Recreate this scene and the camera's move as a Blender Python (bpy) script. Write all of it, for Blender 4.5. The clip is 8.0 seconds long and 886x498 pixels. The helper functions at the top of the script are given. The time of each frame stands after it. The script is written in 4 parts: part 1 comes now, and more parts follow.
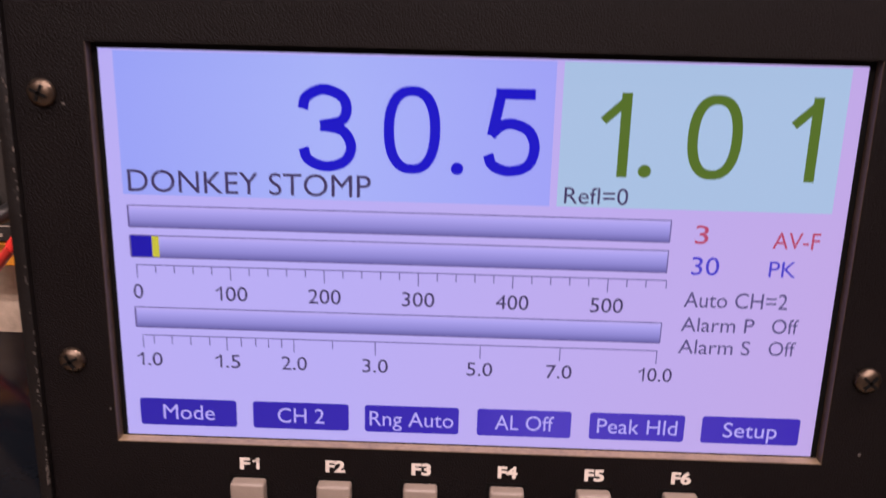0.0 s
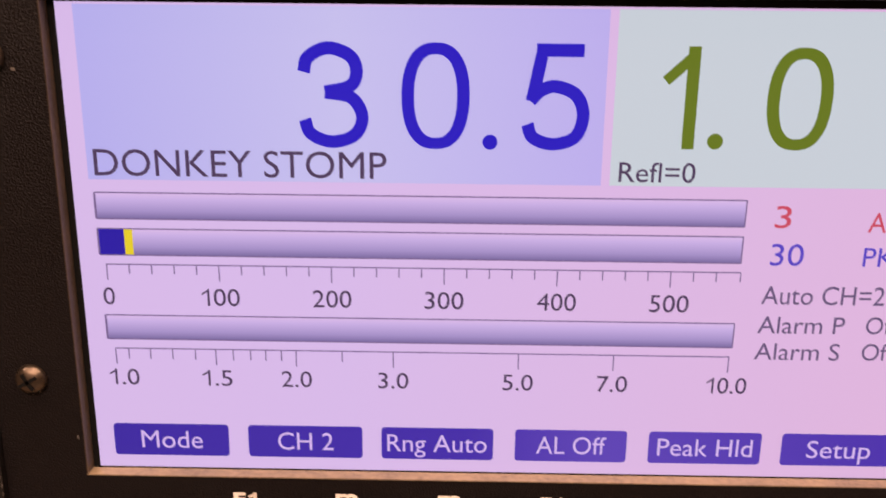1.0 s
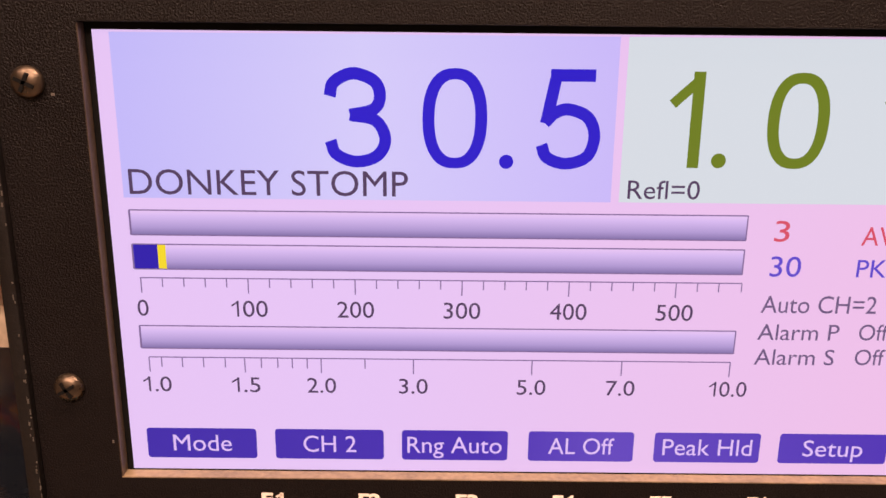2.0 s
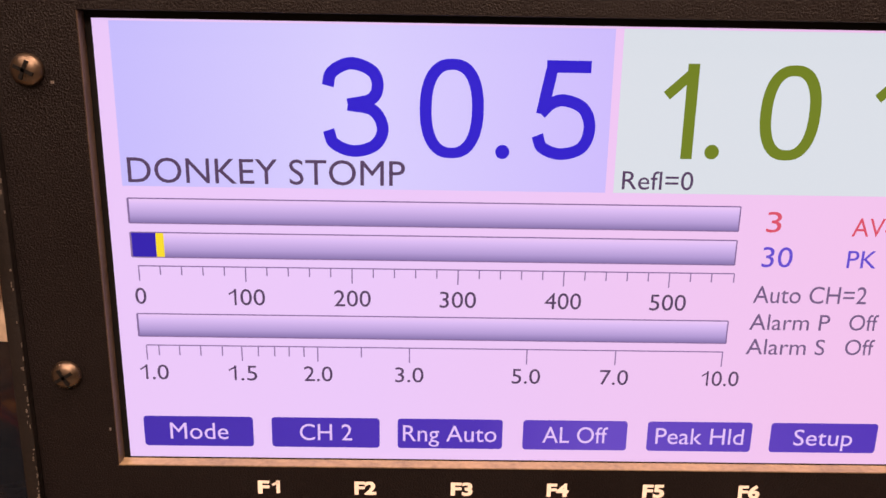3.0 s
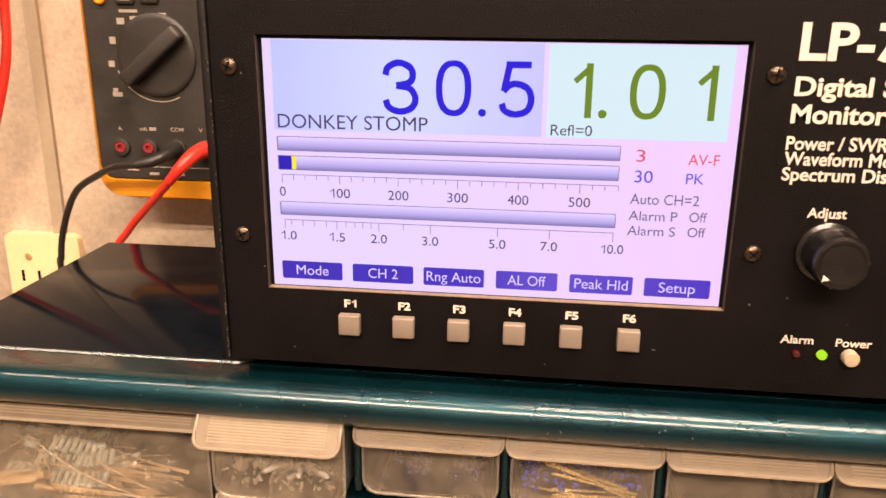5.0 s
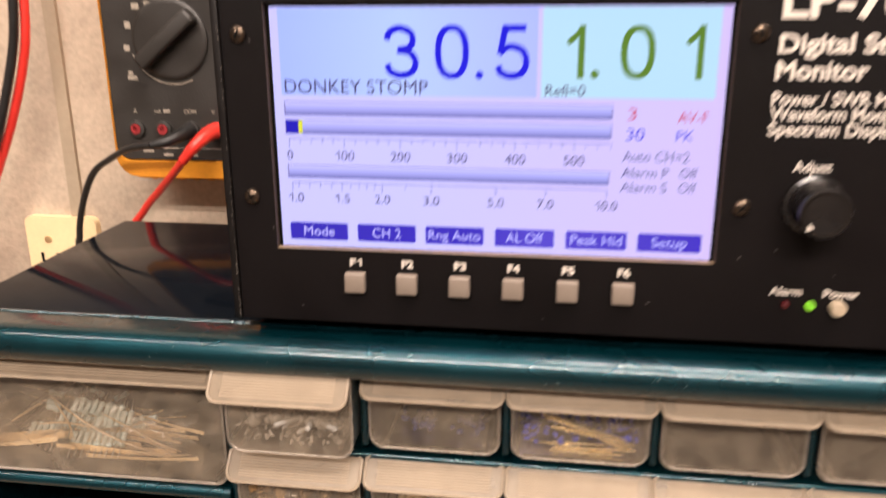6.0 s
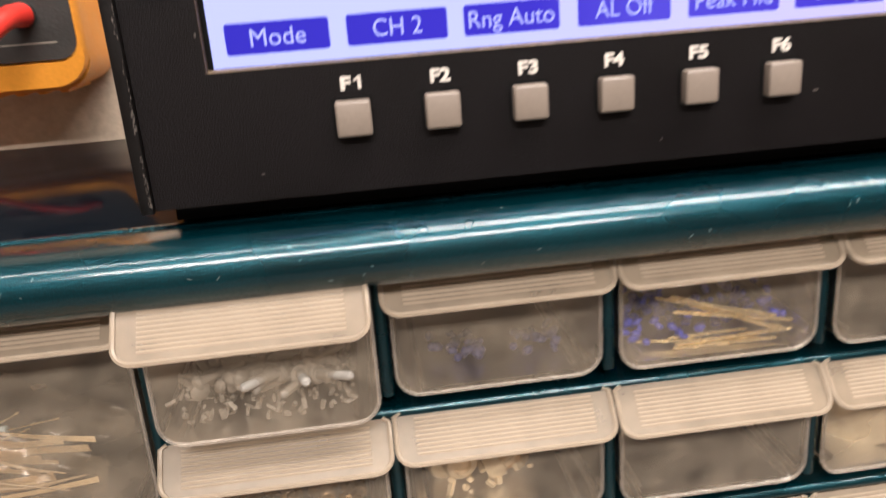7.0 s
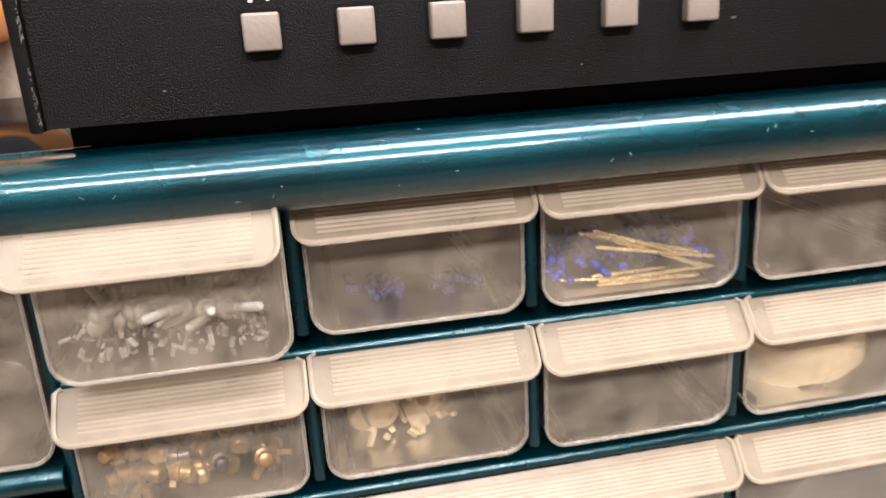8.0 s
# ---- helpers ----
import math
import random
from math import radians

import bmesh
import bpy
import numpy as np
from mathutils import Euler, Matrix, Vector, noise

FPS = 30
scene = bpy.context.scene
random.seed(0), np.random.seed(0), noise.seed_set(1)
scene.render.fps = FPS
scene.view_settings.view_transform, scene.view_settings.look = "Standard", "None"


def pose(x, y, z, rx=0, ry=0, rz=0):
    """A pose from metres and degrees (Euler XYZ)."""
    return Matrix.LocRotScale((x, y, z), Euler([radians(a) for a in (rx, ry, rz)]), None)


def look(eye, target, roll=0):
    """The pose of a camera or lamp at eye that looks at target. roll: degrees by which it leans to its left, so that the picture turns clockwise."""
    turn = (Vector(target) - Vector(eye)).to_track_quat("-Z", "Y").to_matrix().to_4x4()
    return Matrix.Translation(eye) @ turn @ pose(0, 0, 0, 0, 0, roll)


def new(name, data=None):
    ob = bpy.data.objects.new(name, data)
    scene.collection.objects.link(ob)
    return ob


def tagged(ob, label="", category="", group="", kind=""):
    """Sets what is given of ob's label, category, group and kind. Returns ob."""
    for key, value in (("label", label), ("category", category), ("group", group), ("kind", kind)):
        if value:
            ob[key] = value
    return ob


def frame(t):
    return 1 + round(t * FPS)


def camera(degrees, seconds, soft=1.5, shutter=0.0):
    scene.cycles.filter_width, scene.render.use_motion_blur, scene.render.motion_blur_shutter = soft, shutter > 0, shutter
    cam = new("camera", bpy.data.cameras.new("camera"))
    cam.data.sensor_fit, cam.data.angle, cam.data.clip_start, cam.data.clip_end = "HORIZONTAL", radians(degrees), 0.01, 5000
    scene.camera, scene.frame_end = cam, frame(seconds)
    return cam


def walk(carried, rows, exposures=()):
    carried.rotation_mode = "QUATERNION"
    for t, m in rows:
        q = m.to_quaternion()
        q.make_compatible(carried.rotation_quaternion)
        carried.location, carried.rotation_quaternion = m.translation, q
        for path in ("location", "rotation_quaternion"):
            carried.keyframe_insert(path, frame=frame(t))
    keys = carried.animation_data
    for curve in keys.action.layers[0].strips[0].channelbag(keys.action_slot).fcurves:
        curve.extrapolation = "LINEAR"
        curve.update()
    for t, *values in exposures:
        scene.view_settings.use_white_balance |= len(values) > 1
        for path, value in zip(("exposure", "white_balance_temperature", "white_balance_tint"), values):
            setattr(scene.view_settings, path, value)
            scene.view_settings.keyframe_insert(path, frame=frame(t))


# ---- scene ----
cam = camera(57.98, 8.0, 1.5, 0.5)
PATH = [
    (0, (-0.00338, -0.16103, 1.27059), (-0.02166, 0.80714, 1.02094), 1.42),
    (0.5, (-0.00445, -0.14907, 1.25790), (-0.00317, 0.82183, 1.01843), 1.01),
    (1, (-0.01030, -0.13491, 1.26053), (-0.02132, 0.83584, 1.02070), 0.62),
    (1.5, (-0.01492, -0.14063, 1.26707), (-0.02266, 0.82828, 1.01981), 0.50),
    (2.8, (-0.01585, -0.14227, 1.26531), (-0.00395, 0.82456, 1.01017), 0.87),
    (3, (-0.01612, -0.14338, 1.26493), (-0.00587, 0.82450, 1.01372), 0.94),
    (3.5, (-0.01437, -0.14759, 1.26770), (-0.00650, 0.81915, 1.01205), 1.08),
    (3.8, (-0.00597, -0.17228, 1.27253), (0.01174, 0.79077, 1.00378), 1.47),
    (4, (0.00146, -0.18696, 1.27267), (0.02237, 0.77567, 1.00266), 1.64),
    (4.2, (0.01139, -0.21074, 1.27691), (0.01006, 0.74903, 0.99612), 1.22),
    (4.5, (0.01022, -0.23996, 1.26950), (-0.05697, 0.71406, 0.97740), 0.37),
    (4.7, (0.01047, -0.24728, 1.27290), (-0.08174, 0.70454, 0.98041), 0.48),
    (5.8, (0.03747, -0.28123, 1.28297), (-0.11059, 0.66633, 0.99975), 0.05),
    (6, (0.02259, -0.27269, 1.26785), (-0.11251, 0.67466, 0.97756), -0.23),
    (6.3, (-0.00122, -0.23665, 1.24802), (-0.08104, 0.70917, 0.93331), -2.96),
    (6.5, (-0.01373, -0.21645, 1.22622), (-0.05623, 0.73072, 0.90831), -4.22),
    (6.8, (-0.03253, -0.18738, 1.20912), (-0.00215, 0.75851, 0.88605), -4.70),
    (7, (-0.04818, -0.17427, 1.19718), (0.04092, 0.76968, 0.87933), -4.49),
    (7.2, (-0.05505, -0.16370, 1.19067), (0.05981, 0.77289, 0.85960), -4.37),
    (7.5, (-0.04685, -0.15692, 1.17932), (0.09560, 0.78027, 0.86091), -3.94),
    (8, (-0.04454, -0.17401, 1.17719), (0.12120, 0.76198, 0.86662), -3.32),
]
EXPOSURES = [(0.0, -0.68, 5300, 34), (0.45, -0.42, 6350, 36), (1.0, -0.42, 6700, 37), (1.5, -0.32, 6800, 38), (3.0, -0.16, 6850, 38), (3.6, -0.16, 6850, 38), (4.5, 0.04, 7150, 36),
             (4.7, 0.03, 6850, 31), (5.8, -0.07, 5450, 17), (6.5, -0.28, 4900, 15), (7.0, -0.02, 4800, 11), (8.0, 0.44, 4560, 10)]
walk(cam, [(t, look(eye, target, roll)) for t, eye, target, roll in PATH], EXPOSURES)

# ---- light ----
world = bpy.data.worlds.new("room_ambient")
scene.world = world
world.use_nodes = True
world.node_tree.nodes["Background"].inputs[0].default_value = (1.0, 0.82, 0.62, 1)
world.node_tree.nodes["Background"].inputs[1].default_value = 0.15

LAMP_POWER = 24.0


def tube_lamp(name, x0, x1, y, z, watts):
    data = bpy.data.lights.new(name, "AREA")
    data.shape, data.size, data.size_y = "RECTANGLE", x1 - x0, 0.045
    data.energy, data.color = watts, (1.0, 0.755, 0.50)
    ob = new(name, data)
    ob.matrix_world = pose((x0 + x1) / 2, y, z)
    return ob


for dy in (-0.11, 0.11):
    tube_lamp("ceiling_tube", 0.0, 1.25, -0.42 + dy, 2.44, LAMP_POWER * 1.15)
tube_lamp("ceiling_tube", -1.5, -0.10, -0.62, 2.44, LAMP_POWER * 0.80)
for dy in (-0.11, 0.11):
    tube_lamp("ceiling_tube", -0.80, 0.70, -1.60 + dy, 2.44, LAMP_POWER * 2.7)


# ---- materials ----
def srgb(r, g, b):
    return tuple(((c / 255 + 0.055) / 1.055) ** 2.4 if c > 10 else c / 255 / 12.92 for c in (r, g, b)) + (1.0,)


def material(name, color, rough=0.5, metal=0.0, grain=0.0, scale=400.0, vary=0.12, patch=40.0, coat=0.0, rough_vary=0.1, spec=0.5, coat_rough=0.21, coat_ior=1.5):
    """A surface with fine relief and two scales of colour variation."""
    m = bpy.data.materials.new(name)
    m.use_nodes = True
    nt = m.node_tree
    b = nt.nodes["Principled BSDF"]
    b.inputs["Metallic"].default_value = metal
    b.inputs["Coat Weight"].default_value, b.inputs["Coat Roughness"].default_value = coat, coat_rough
    b.inputs["Specular IOR Level"].default_value = spec
    b.inputs["Coat IOR"].default_value = coat_ior
    tc = nt.nodes.new("ShaderNodeTexCoord")
    fine, wide = nt.nodes.new("ShaderNodeTexNoise"), nt.nodes.new("ShaderNodeTexNoise")
    fine.inputs["Scale"].default_value, fine.inputs["Detail"].default_value = scale, 6
    wide.inputs["Scale"].default_value, wide.inputs["Detail"].default_value = patch, 4
    for n in (fine, wide):
        nt.links.new(tc.outputs["Object"], n.inputs["Vector"])
    add = nt.nodes.new("ShaderNodeMath")
    add.operation = "ADD"
    nt.links.new(fine.outputs["Fac"], add.inputs[0])
    nt.links.new(wide.outputs["Fac"], add.inputs[1])
    span = nt.nodes.new("ShaderNodeMapRange")
    span.inputs["From Min"].default_value, span.inputs["From Max"].default_value = 0.6, 1.4
    span.inputs["To Min"].default_value, span.inputs["To Max"].default_value = 1 - vary, 1 + vary
    nt.links.new(add.outputs[0], span.inputs["Value"])
    hsv = nt.nodes.new("ShaderNodeHueSaturation")
    hsv.inputs["Color"].default_value = (*color[:3], 1)
    nt.links.new(span.outputs[0], hsv.inputs["Value"])
    nt.links.new(hsv.outputs[0], b.inputs["Base Color"])
    rr = nt.nodes.new("ShaderNodeMapRange")
    rr.inputs["To Min"].default_value, rr.inputs["To Max"].default_value = max(rough - rough_vary, 0.02), min(rough + rough_vary, 1)
    rr.inputs["From Min"].default_value, rr.inputs["From Max"].default_value = 0.3, 0.7
    nt.links.new(wide.outputs["Fac"], rr.inputs["Value"])
    nt.links.new(rr.outputs[0], b.inputs["Roughness"])
    if grain:
        bump = nt.nodes.new("ShaderNodeBump")
        bump.inputs["Strength"].default_value, bump.inputs["Distance"].default_value = grain, 0.0006
        nt.links.new(fine.outputs["Fac"], bump.inputs["Height"])
        nt.links.new(bump.outputs[0], b.inputs["Normal"])
    return m


SCREEN_GAIN = 1.09


def glow(name, color, gain=1.0):
    """What the lit display shows; the cover's gloss lies over it."""
    m = bpy.data.materials.new(name)
    m.use_nodes = True
    b = m.node_tree.nodes["Principled BSDF"]
    b.inputs["Base Color"].default_value = (0.01, 0.01, 0.012, 1)
    b.inputs["Roughness"].default_value = 0.28
    b.inputs["Specular IOR Level"].default_value = 0.13
    b.inputs["Emission Color"].default_value = color
    b.inputs["Emission Strength"].default_value = SCREEN_GAIN * gain
    return m


def glow_ramp(name, stops, axis, lo, hi, gain=1.0):
    """A display area whose shown colour runs from one tone to another along an axis of the place."""
    m = glow(name, (1, 1, 1, 1), gain)
    nt = m.node_tree
    tc, sep = nt.nodes.new("ShaderNodeTexCoord"), nt.nodes.new("ShaderNodeSeparateXYZ")
    span, ramp = nt.nodes.new("ShaderNodeMapRange"), nt.nodes.new("ShaderNodeValToRGB")
    nt.links.new(tc.outputs["Object"], sep.inputs[0])
    nt.links.new(sep.outputs["XYZ".index(axis)], span.inputs["Value"])
    span.inputs["From Min"].default_value, span.inputs["From Max"].default_value = lo, hi
    nt.links.new(span.outputs[0], ramp.inputs[0])
    while len(ramp.color_ramp.elements) < len(stops):
        ramp.color_ramp.elements.new(0.5)
    for e, (at, c) in zip(ramp.color_ramp.elements, stops):
        e.position, e.color = at, c
    nt.links.new(ramp.outputs[0], nt.nodes["Principled BSDF"].inputs["Emission Color"])
    return m


def frosted(name, color, clear=0.5, haze=0.5, rough=0.28, mottle=0.05):
    """Cloudy thin polypropylene: part lets the view through, part scatters, with a soft gloss."""
    m = bpy.data.materials.new(name)
    m.use_nodes = True
    nt = m.node_tree
    out = nt.nodes["Material Output"]
    nt.nodes.remove(nt.nodes["Principled BSDF"])
    see, dif, tra, glo = (nt.nodes.new("ShaderNodeBsdf" + k) for k in ("Transparent", "Diffuse", "Translucent", "Glossy"))
    see.inputs[0].default_value = (0.93, 0.91, 0.88, 1)
    dif.inputs[0].default_value = tra.inputs[0].default_value = (*color[:3], 1)
    glo.inputs["Roughness"].default_value = rough
    tc, n = nt.nodes.new("ShaderNodeTexCoord"), nt.nodes.new("ShaderNodeTexNoise")
    n.inputs["Scale"].default_value, n.inputs["Detail"].default_value = 90, 8
    nt.links.new(tc.outputs["Object"], n.inputs["Vector"])
    span = nt.nodes.new("ShaderNodeMapRange")
    span.inputs["From Min"].default_value, span.inputs["From Max"].default_value = 0.3, 0.7
    span.inputs["To Min"].default_value, span.inputs["To Max"].default_value = 1 - clear - mottle, 1 - clear + mottle
    nt.links.new(n.outputs["Fac"], span.inputs["Value"])
    m1, m2, m3 = (nt.nodes.new("ShaderNodeMixShader") for _ in range(3))
    m1.inputs[0].default_value = haze
    nt.links.new(dif.outputs[0], m1.inputs[1])
    nt.links.new(tra.outputs[0], m1.inputs[2])
    nt.links.new(span.outputs[0], m2.inputs[0])
    nt.links.new(see.outputs[0], m2.inputs[1])
    nt.links.new(m1.outputs[0], m2.inputs[2])
    fres = nt.nodes.new("ShaderNodeFresnel")
    fres.inputs[0].default_value = 1.35
    nt.links.new(fres.outputs[0], m3.inputs[0])
    nt.links.new(m2.outputs[0], m3.inputs[1])
    nt.links.new(glo.outputs[0], m3.inputs[2])
    bump = nt.nodes.new("ShaderNodeBump")
    bump.inputs["Strength"].default_value, bump.inputs["Distance"].default_value = 0.15, 0.0008
    nt.links.new(n.outputs["Fac"], bump.inputs["Height"])
    nt.links.new(bump.outputs[0], glo.inputs["Normal"])
    nt.links.new(m3.outputs[0], out.inputs[0])
    return m


M_PANEL = material("powder_coat_black", (0.0026, 0.0016, 0.0018), 0.50, 0, 0.50, 2600, 0.25, 30, spec=0.14)
M_COVER = material("worn_black_paint", (0.004, 0.0033, 0.0033), 0.4, 0, 0.3, 900, 0.3, 60, spec=0.3)
M_WORN = material("bare_worn_metal", (0.20, 0.18, 0.16), 0.35, 0.8, 0.4, 700, 0.4, 200)
# lighter copy of the cut edge: the lower ledge's light painted in
M_LEDGE = material("bare_lit_lower_edge", (0.30, 0.22, 0.13), 0.4, 0.5, 0.2, 900, 0.4, 150)
M_EDGE = material("cut_edge_metal", (0.08, 0.055, 0.034), 0.4, 0.5, 0.2, 900, 0.3, 100)
M_SCREW = material("black_zinc_screw", (0.085, 0.063, 0.045), 0.30, 0.9, 0.1, 500, 0.3, 300)
M_DARK = material("recess_black", (0.003, 0.003, 0.003), 0.7, spec=0.1)
M_KEY = material("grey_key_plastic", (0.185, 0.152, 0.122), 0.45, 0, 0.15, 900, 0.07, 90)
M_INK = material("white_silkscreen", (0.58, 0.53, 0.47), 0.6, 0, 0.1, 900, 0.1, 200)
M_KNOB = material("black_knob", (0.009, 0.008, 0.008), 0.24, 0, 0.1, 900, 0.2, 100)
M_KNOBFACE = material("spun_black_metal", (0.014, 0.012, 0.011), 0.18, 0.4, 0.1, 900, 0.2, 100)
M_POWER = material("cream_button", (0.36, 0.295, 0.21), 0.4, 0, 0.1, 800, 0.08, 100)
M_REDLED = material("dark_red_lens", (0.05, 0.006, 0.008), 0.2)
M_TEAL = material("teal_plastic", (0.0024, 0.029, 0.040), 0.28, 0.70, 0.30, 2600, 0.45, 34, 1.0, 0.08, spec=0.2, coat_rough=0.15, coat_ior=1.40)
M_DUST = material("pale_dust_and_scratches", (0.13, 0.17, 0.17), 0.7)
M_TOP = material("dark_glossy_top", (0.0035, 0.005, 0.008), 0.10, 0, 0.02, 500, 0.3, 25, 0.0, 0.04, spec=0.03)
M_LIP = frosted("frosted_lip", (0.43, 0.35, 0.25), 0.44, 0.42, mottle=0.13)
M_RIM = frosted("frosted_pull_rim", (0.49, 0.405, 0.30), 0.26, 0.40)
M_TRAYEDGE = frosted("frosted_tray_edge", (0.78, 0.70, 0.60), 0.76, 0.4)
M_RIB = frosted("frosted_pull_rib", (0.50, 0.41, 0.30), 0.24, 0.40)
M_GOLD = material("gold_plate", (1.0, 0.84, 0.48), 0.26, 0.8, 0.1, 700, 0.15, 200)
M_TRAY = frosted("frosted_tray", (0.82, 0.70, 0.53), 0.885, 0.38, mottle=0.07)
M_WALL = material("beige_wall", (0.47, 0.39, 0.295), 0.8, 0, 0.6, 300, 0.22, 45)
M_BATTEN = material("grey_wall_joint", (0.37, 0.305, 0.215), 0.7, 0, 0.3, 300, 0.1, 30)
M_OUTLET = material("cream_outlet", (0.82, 0.64, 0.36), 0.4, 0, 0.05, 400, 0.05, 50)
M_BENCH = material("bench_wood", (0.22, 0.15, 0.09), 0.5, 0, 0.3, 80, 0.3, 8)
M_FLOOR = material("grey_floor", (0.2, 0.19, 0.18), 0.6, 0, 0.1, 60, 0.2, 5)
M_CEIL = material("off_white_ceiling", (0.45, 0.41, 0.35), 0.8, 0, 0.2, 80, 0.08, 4)
# unseen walls: the dimness that the roll mirrors is put into this brown
M_ROOM = material("darkened_room_walls", (0.15, 0.12, 0.095), 0.8, 0, 0.2, 80, 0.08, 4)
M_YELLOW = material("yellow_holster_rubber", (0.66, 0.27, 0.008), 0.45, 0, 0.25, 600, 0.12, 60)
M_METER = material("charcoal_meter_plastic", (0.020, 0.018, 0.016), 0.5, 0, 0.25, 800, 0.15, 60)
M_SOCKET = material("dark_red_socket", (0.22, 0.018, 0.02), 0.4)
M_METERINK = material("grey_print", (0.30, 0.265, 0.215), 0.6)
M_ORANGE = material("orange_button", (0.80, 0.30, 0.01), 0.4)
M_LCDGLASS = material("olive_lcd", (0.20, 0.20, 0.11), 0.25)
M_RED = material("red_cable_rubber", (0.62, 0.03, 0.015), 0.4, 0, 0.1, 600, 0.12, 90)
M_BLACK = material("black_cable_rubber", (0.012, 0.012, 0.012), 0.4, 0, 0.1, 600, 0.2, 90)
M_STEEL = material("zinc_plated_steel", (0.62, 0.60, 0.56), 0.38, 0.85, 0.1, 700, 0.2, 200)
M_ZINC = material("dull_zinc", (0.34, 0.32, 0.285), 0.55, 0.15, 0.1, 700, 0.2, 200)
M_OLDBRASS = material("tarnished_brass", (0.34, 0.23, 0.11), 0.42, 0.7, 0.1, 700, 0.35, 200)
M_BRASS = material("brass", (0.72, 0.52, 0.26), 0.35, 0.7, 0.1, 700, 0.25, 200)
M_CREAM = material("cream_plastic", (0.86, 0.72, 0.48), 0.45, 0, 0.15, 500, 0.12, 120)
M_TAPE = material("masking_tape", (0.95, 0.82, 0.56), 0.6, 0, 0.4, 400, 0.2, 80)
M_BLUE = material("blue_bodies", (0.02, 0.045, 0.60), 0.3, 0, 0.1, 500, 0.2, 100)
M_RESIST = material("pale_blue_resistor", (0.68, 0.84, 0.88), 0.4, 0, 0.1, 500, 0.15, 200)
# darker blue copy: dimness behind the cloudy tray is put into the colour
M_BLUEDIM = material("dimmed_blue_bodies", (0.025, 0.035, 0.17), 0.6)
M_BAG = frosted("clear_bag_film", (0.95, 0.78, 0.53), 0.82, 0.45, 0.14, 0.14)
M_FOLD = frosted("bag_fold", (0.95, 0.78, 0.52), 0.30, 0.4, 0.15)
M_PAPER = material("tan_paper_tape", (0.95, 0.76, 0.46), 0.7, 0, 0.2, 300, 0.15, 60)


# ---- mesh helpers ----
def ribbon(points, width, y, bm, steps=8, smooth=True):
    """A flat stroke of even width in the plane y along (x, z) points."""
    ps = [Vector(p) for p in points]
    if smooth and len(ps) > 2:
        ext = [ps[0] * 2 - ps[1]] + ps + [ps[-1] * 2 - ps[-2]]
        line = []
        for i in range(1, len(ext) - 2):
            p0, p1, p2, p3 = ext[i - 1:i + 3]
            for k in range(steps):
                t = k / steps
                line.append(0.5 * (2 * p1 + (p2 - p0) * t + (2 * p0 - 5 * p1 + 4 * p2 - p3) * t * t + (3 * p1 - p0 - 3 * p2 + p3) * t ** 3))
        line.append(ps[-1])
    else:
        line = ps
    left, right = [], []
    for i, p in enumerate(line):
        d = (line[min(i + 1, len(line) - 1)] - line[max(i - 1, 0)]).normalized()
        n = Vector((-d.y, d.x)) * width / 2
        left.append(bm.verts.new((p.x + n.x, y, p.y + n.y)))
        right.append(bm.verts.new((p.x - n.x, y, p.y - n.y)))
    for i in range(len(line) - 1):
        bm.faces.new((left[i], left[i + 1], right[i + 1], right[i]))
    return bm


STROKES = {
    "3": (((0.0, 0.745), (0.08, 0.90), (0.42, 1.0), (0.80, 0.92), (0.91, 0.755), (0.79, 0.60), (0.36, 0.535)), ((0.36, 0.535), (0.82, 0.475), (1.0, 0.265), (0.85, 0.07), (0.46, 0.0), (0.10, 0.085), (0.0, 0.24))),
    "5": (((0.97, 1.0), (0.125, 1.0)), ((0.225, 0.955), (0.07, 0.46)), ((0.045, 0.465), (0.24, 0.58), (0.50, 0.62), (0.86, 0.53), (1.0, 0.315), (0.87, 0.08), (0.47, 0.0), (0.11, 0.07), (0.0, 0.215))),
    "1": (((0.93, 0.0), (0.93, 1.06)), ((0.97, 0.98), (0.0, 0.69))),
}


def big_digit(ch, x0, x1, z0, z1, stroke, y):
    """A large plain digit of even strokes in a box."""
    bm = bmesh.new()
    if ch == ".":
        vs = [bm.verts.new(((x0 + x1) / 2 + (x1 - x0) / 2 * math.cos(a * math.pi / 10), y, z0 + (x1 - x0) / 2 * (1 + math.sin(a * math.pi / 10)))) for a in range(20)]
        bm.faces.new(vs)
        return bm
    h = stroke / 2
    cx, cz, rx, rz = (x0 + x1) / 2, (z0 + z1) / 2, (x1 - x0) / 2, (z1 - z0) / 2
    if ch == "0":
        def at(a, rx, rz):
            c, s = math.cos(a), math.sin(a)
            return bm.verts.new((cx + rx * math.copysign(abs(c) ** 0.82, c), y, cz + rz * math.copysign(abs(s) ** 0.88, s)))
        o, i = ([at(k * math.pi / 24, rx - d, rz - d * 0.9) for k in range(48)] for d in (0, stroke))
        for k in range(48):
            bm.faces.new((o[k], o[(k + 1) % 48], i[(k + 1) % 48], i[k]))
        return bm
    for k, path in enumerate(STROKES[ch]):
        pts = [(x0 + h + u * (x1 - x0 - stroke), z0 + h + v * (z1 - z0 - stroke)) for u, v in path]
        if ch == "1" and k == 0:
            pts = [(pts[0][0], z0), (pts[1][0], z1)]
        ribbon(pts, stroke * (0.85 if ch == "1" and k else 1.0), y - 0.000006 * k, bm, smooth=len(path) > 3)
    return bm



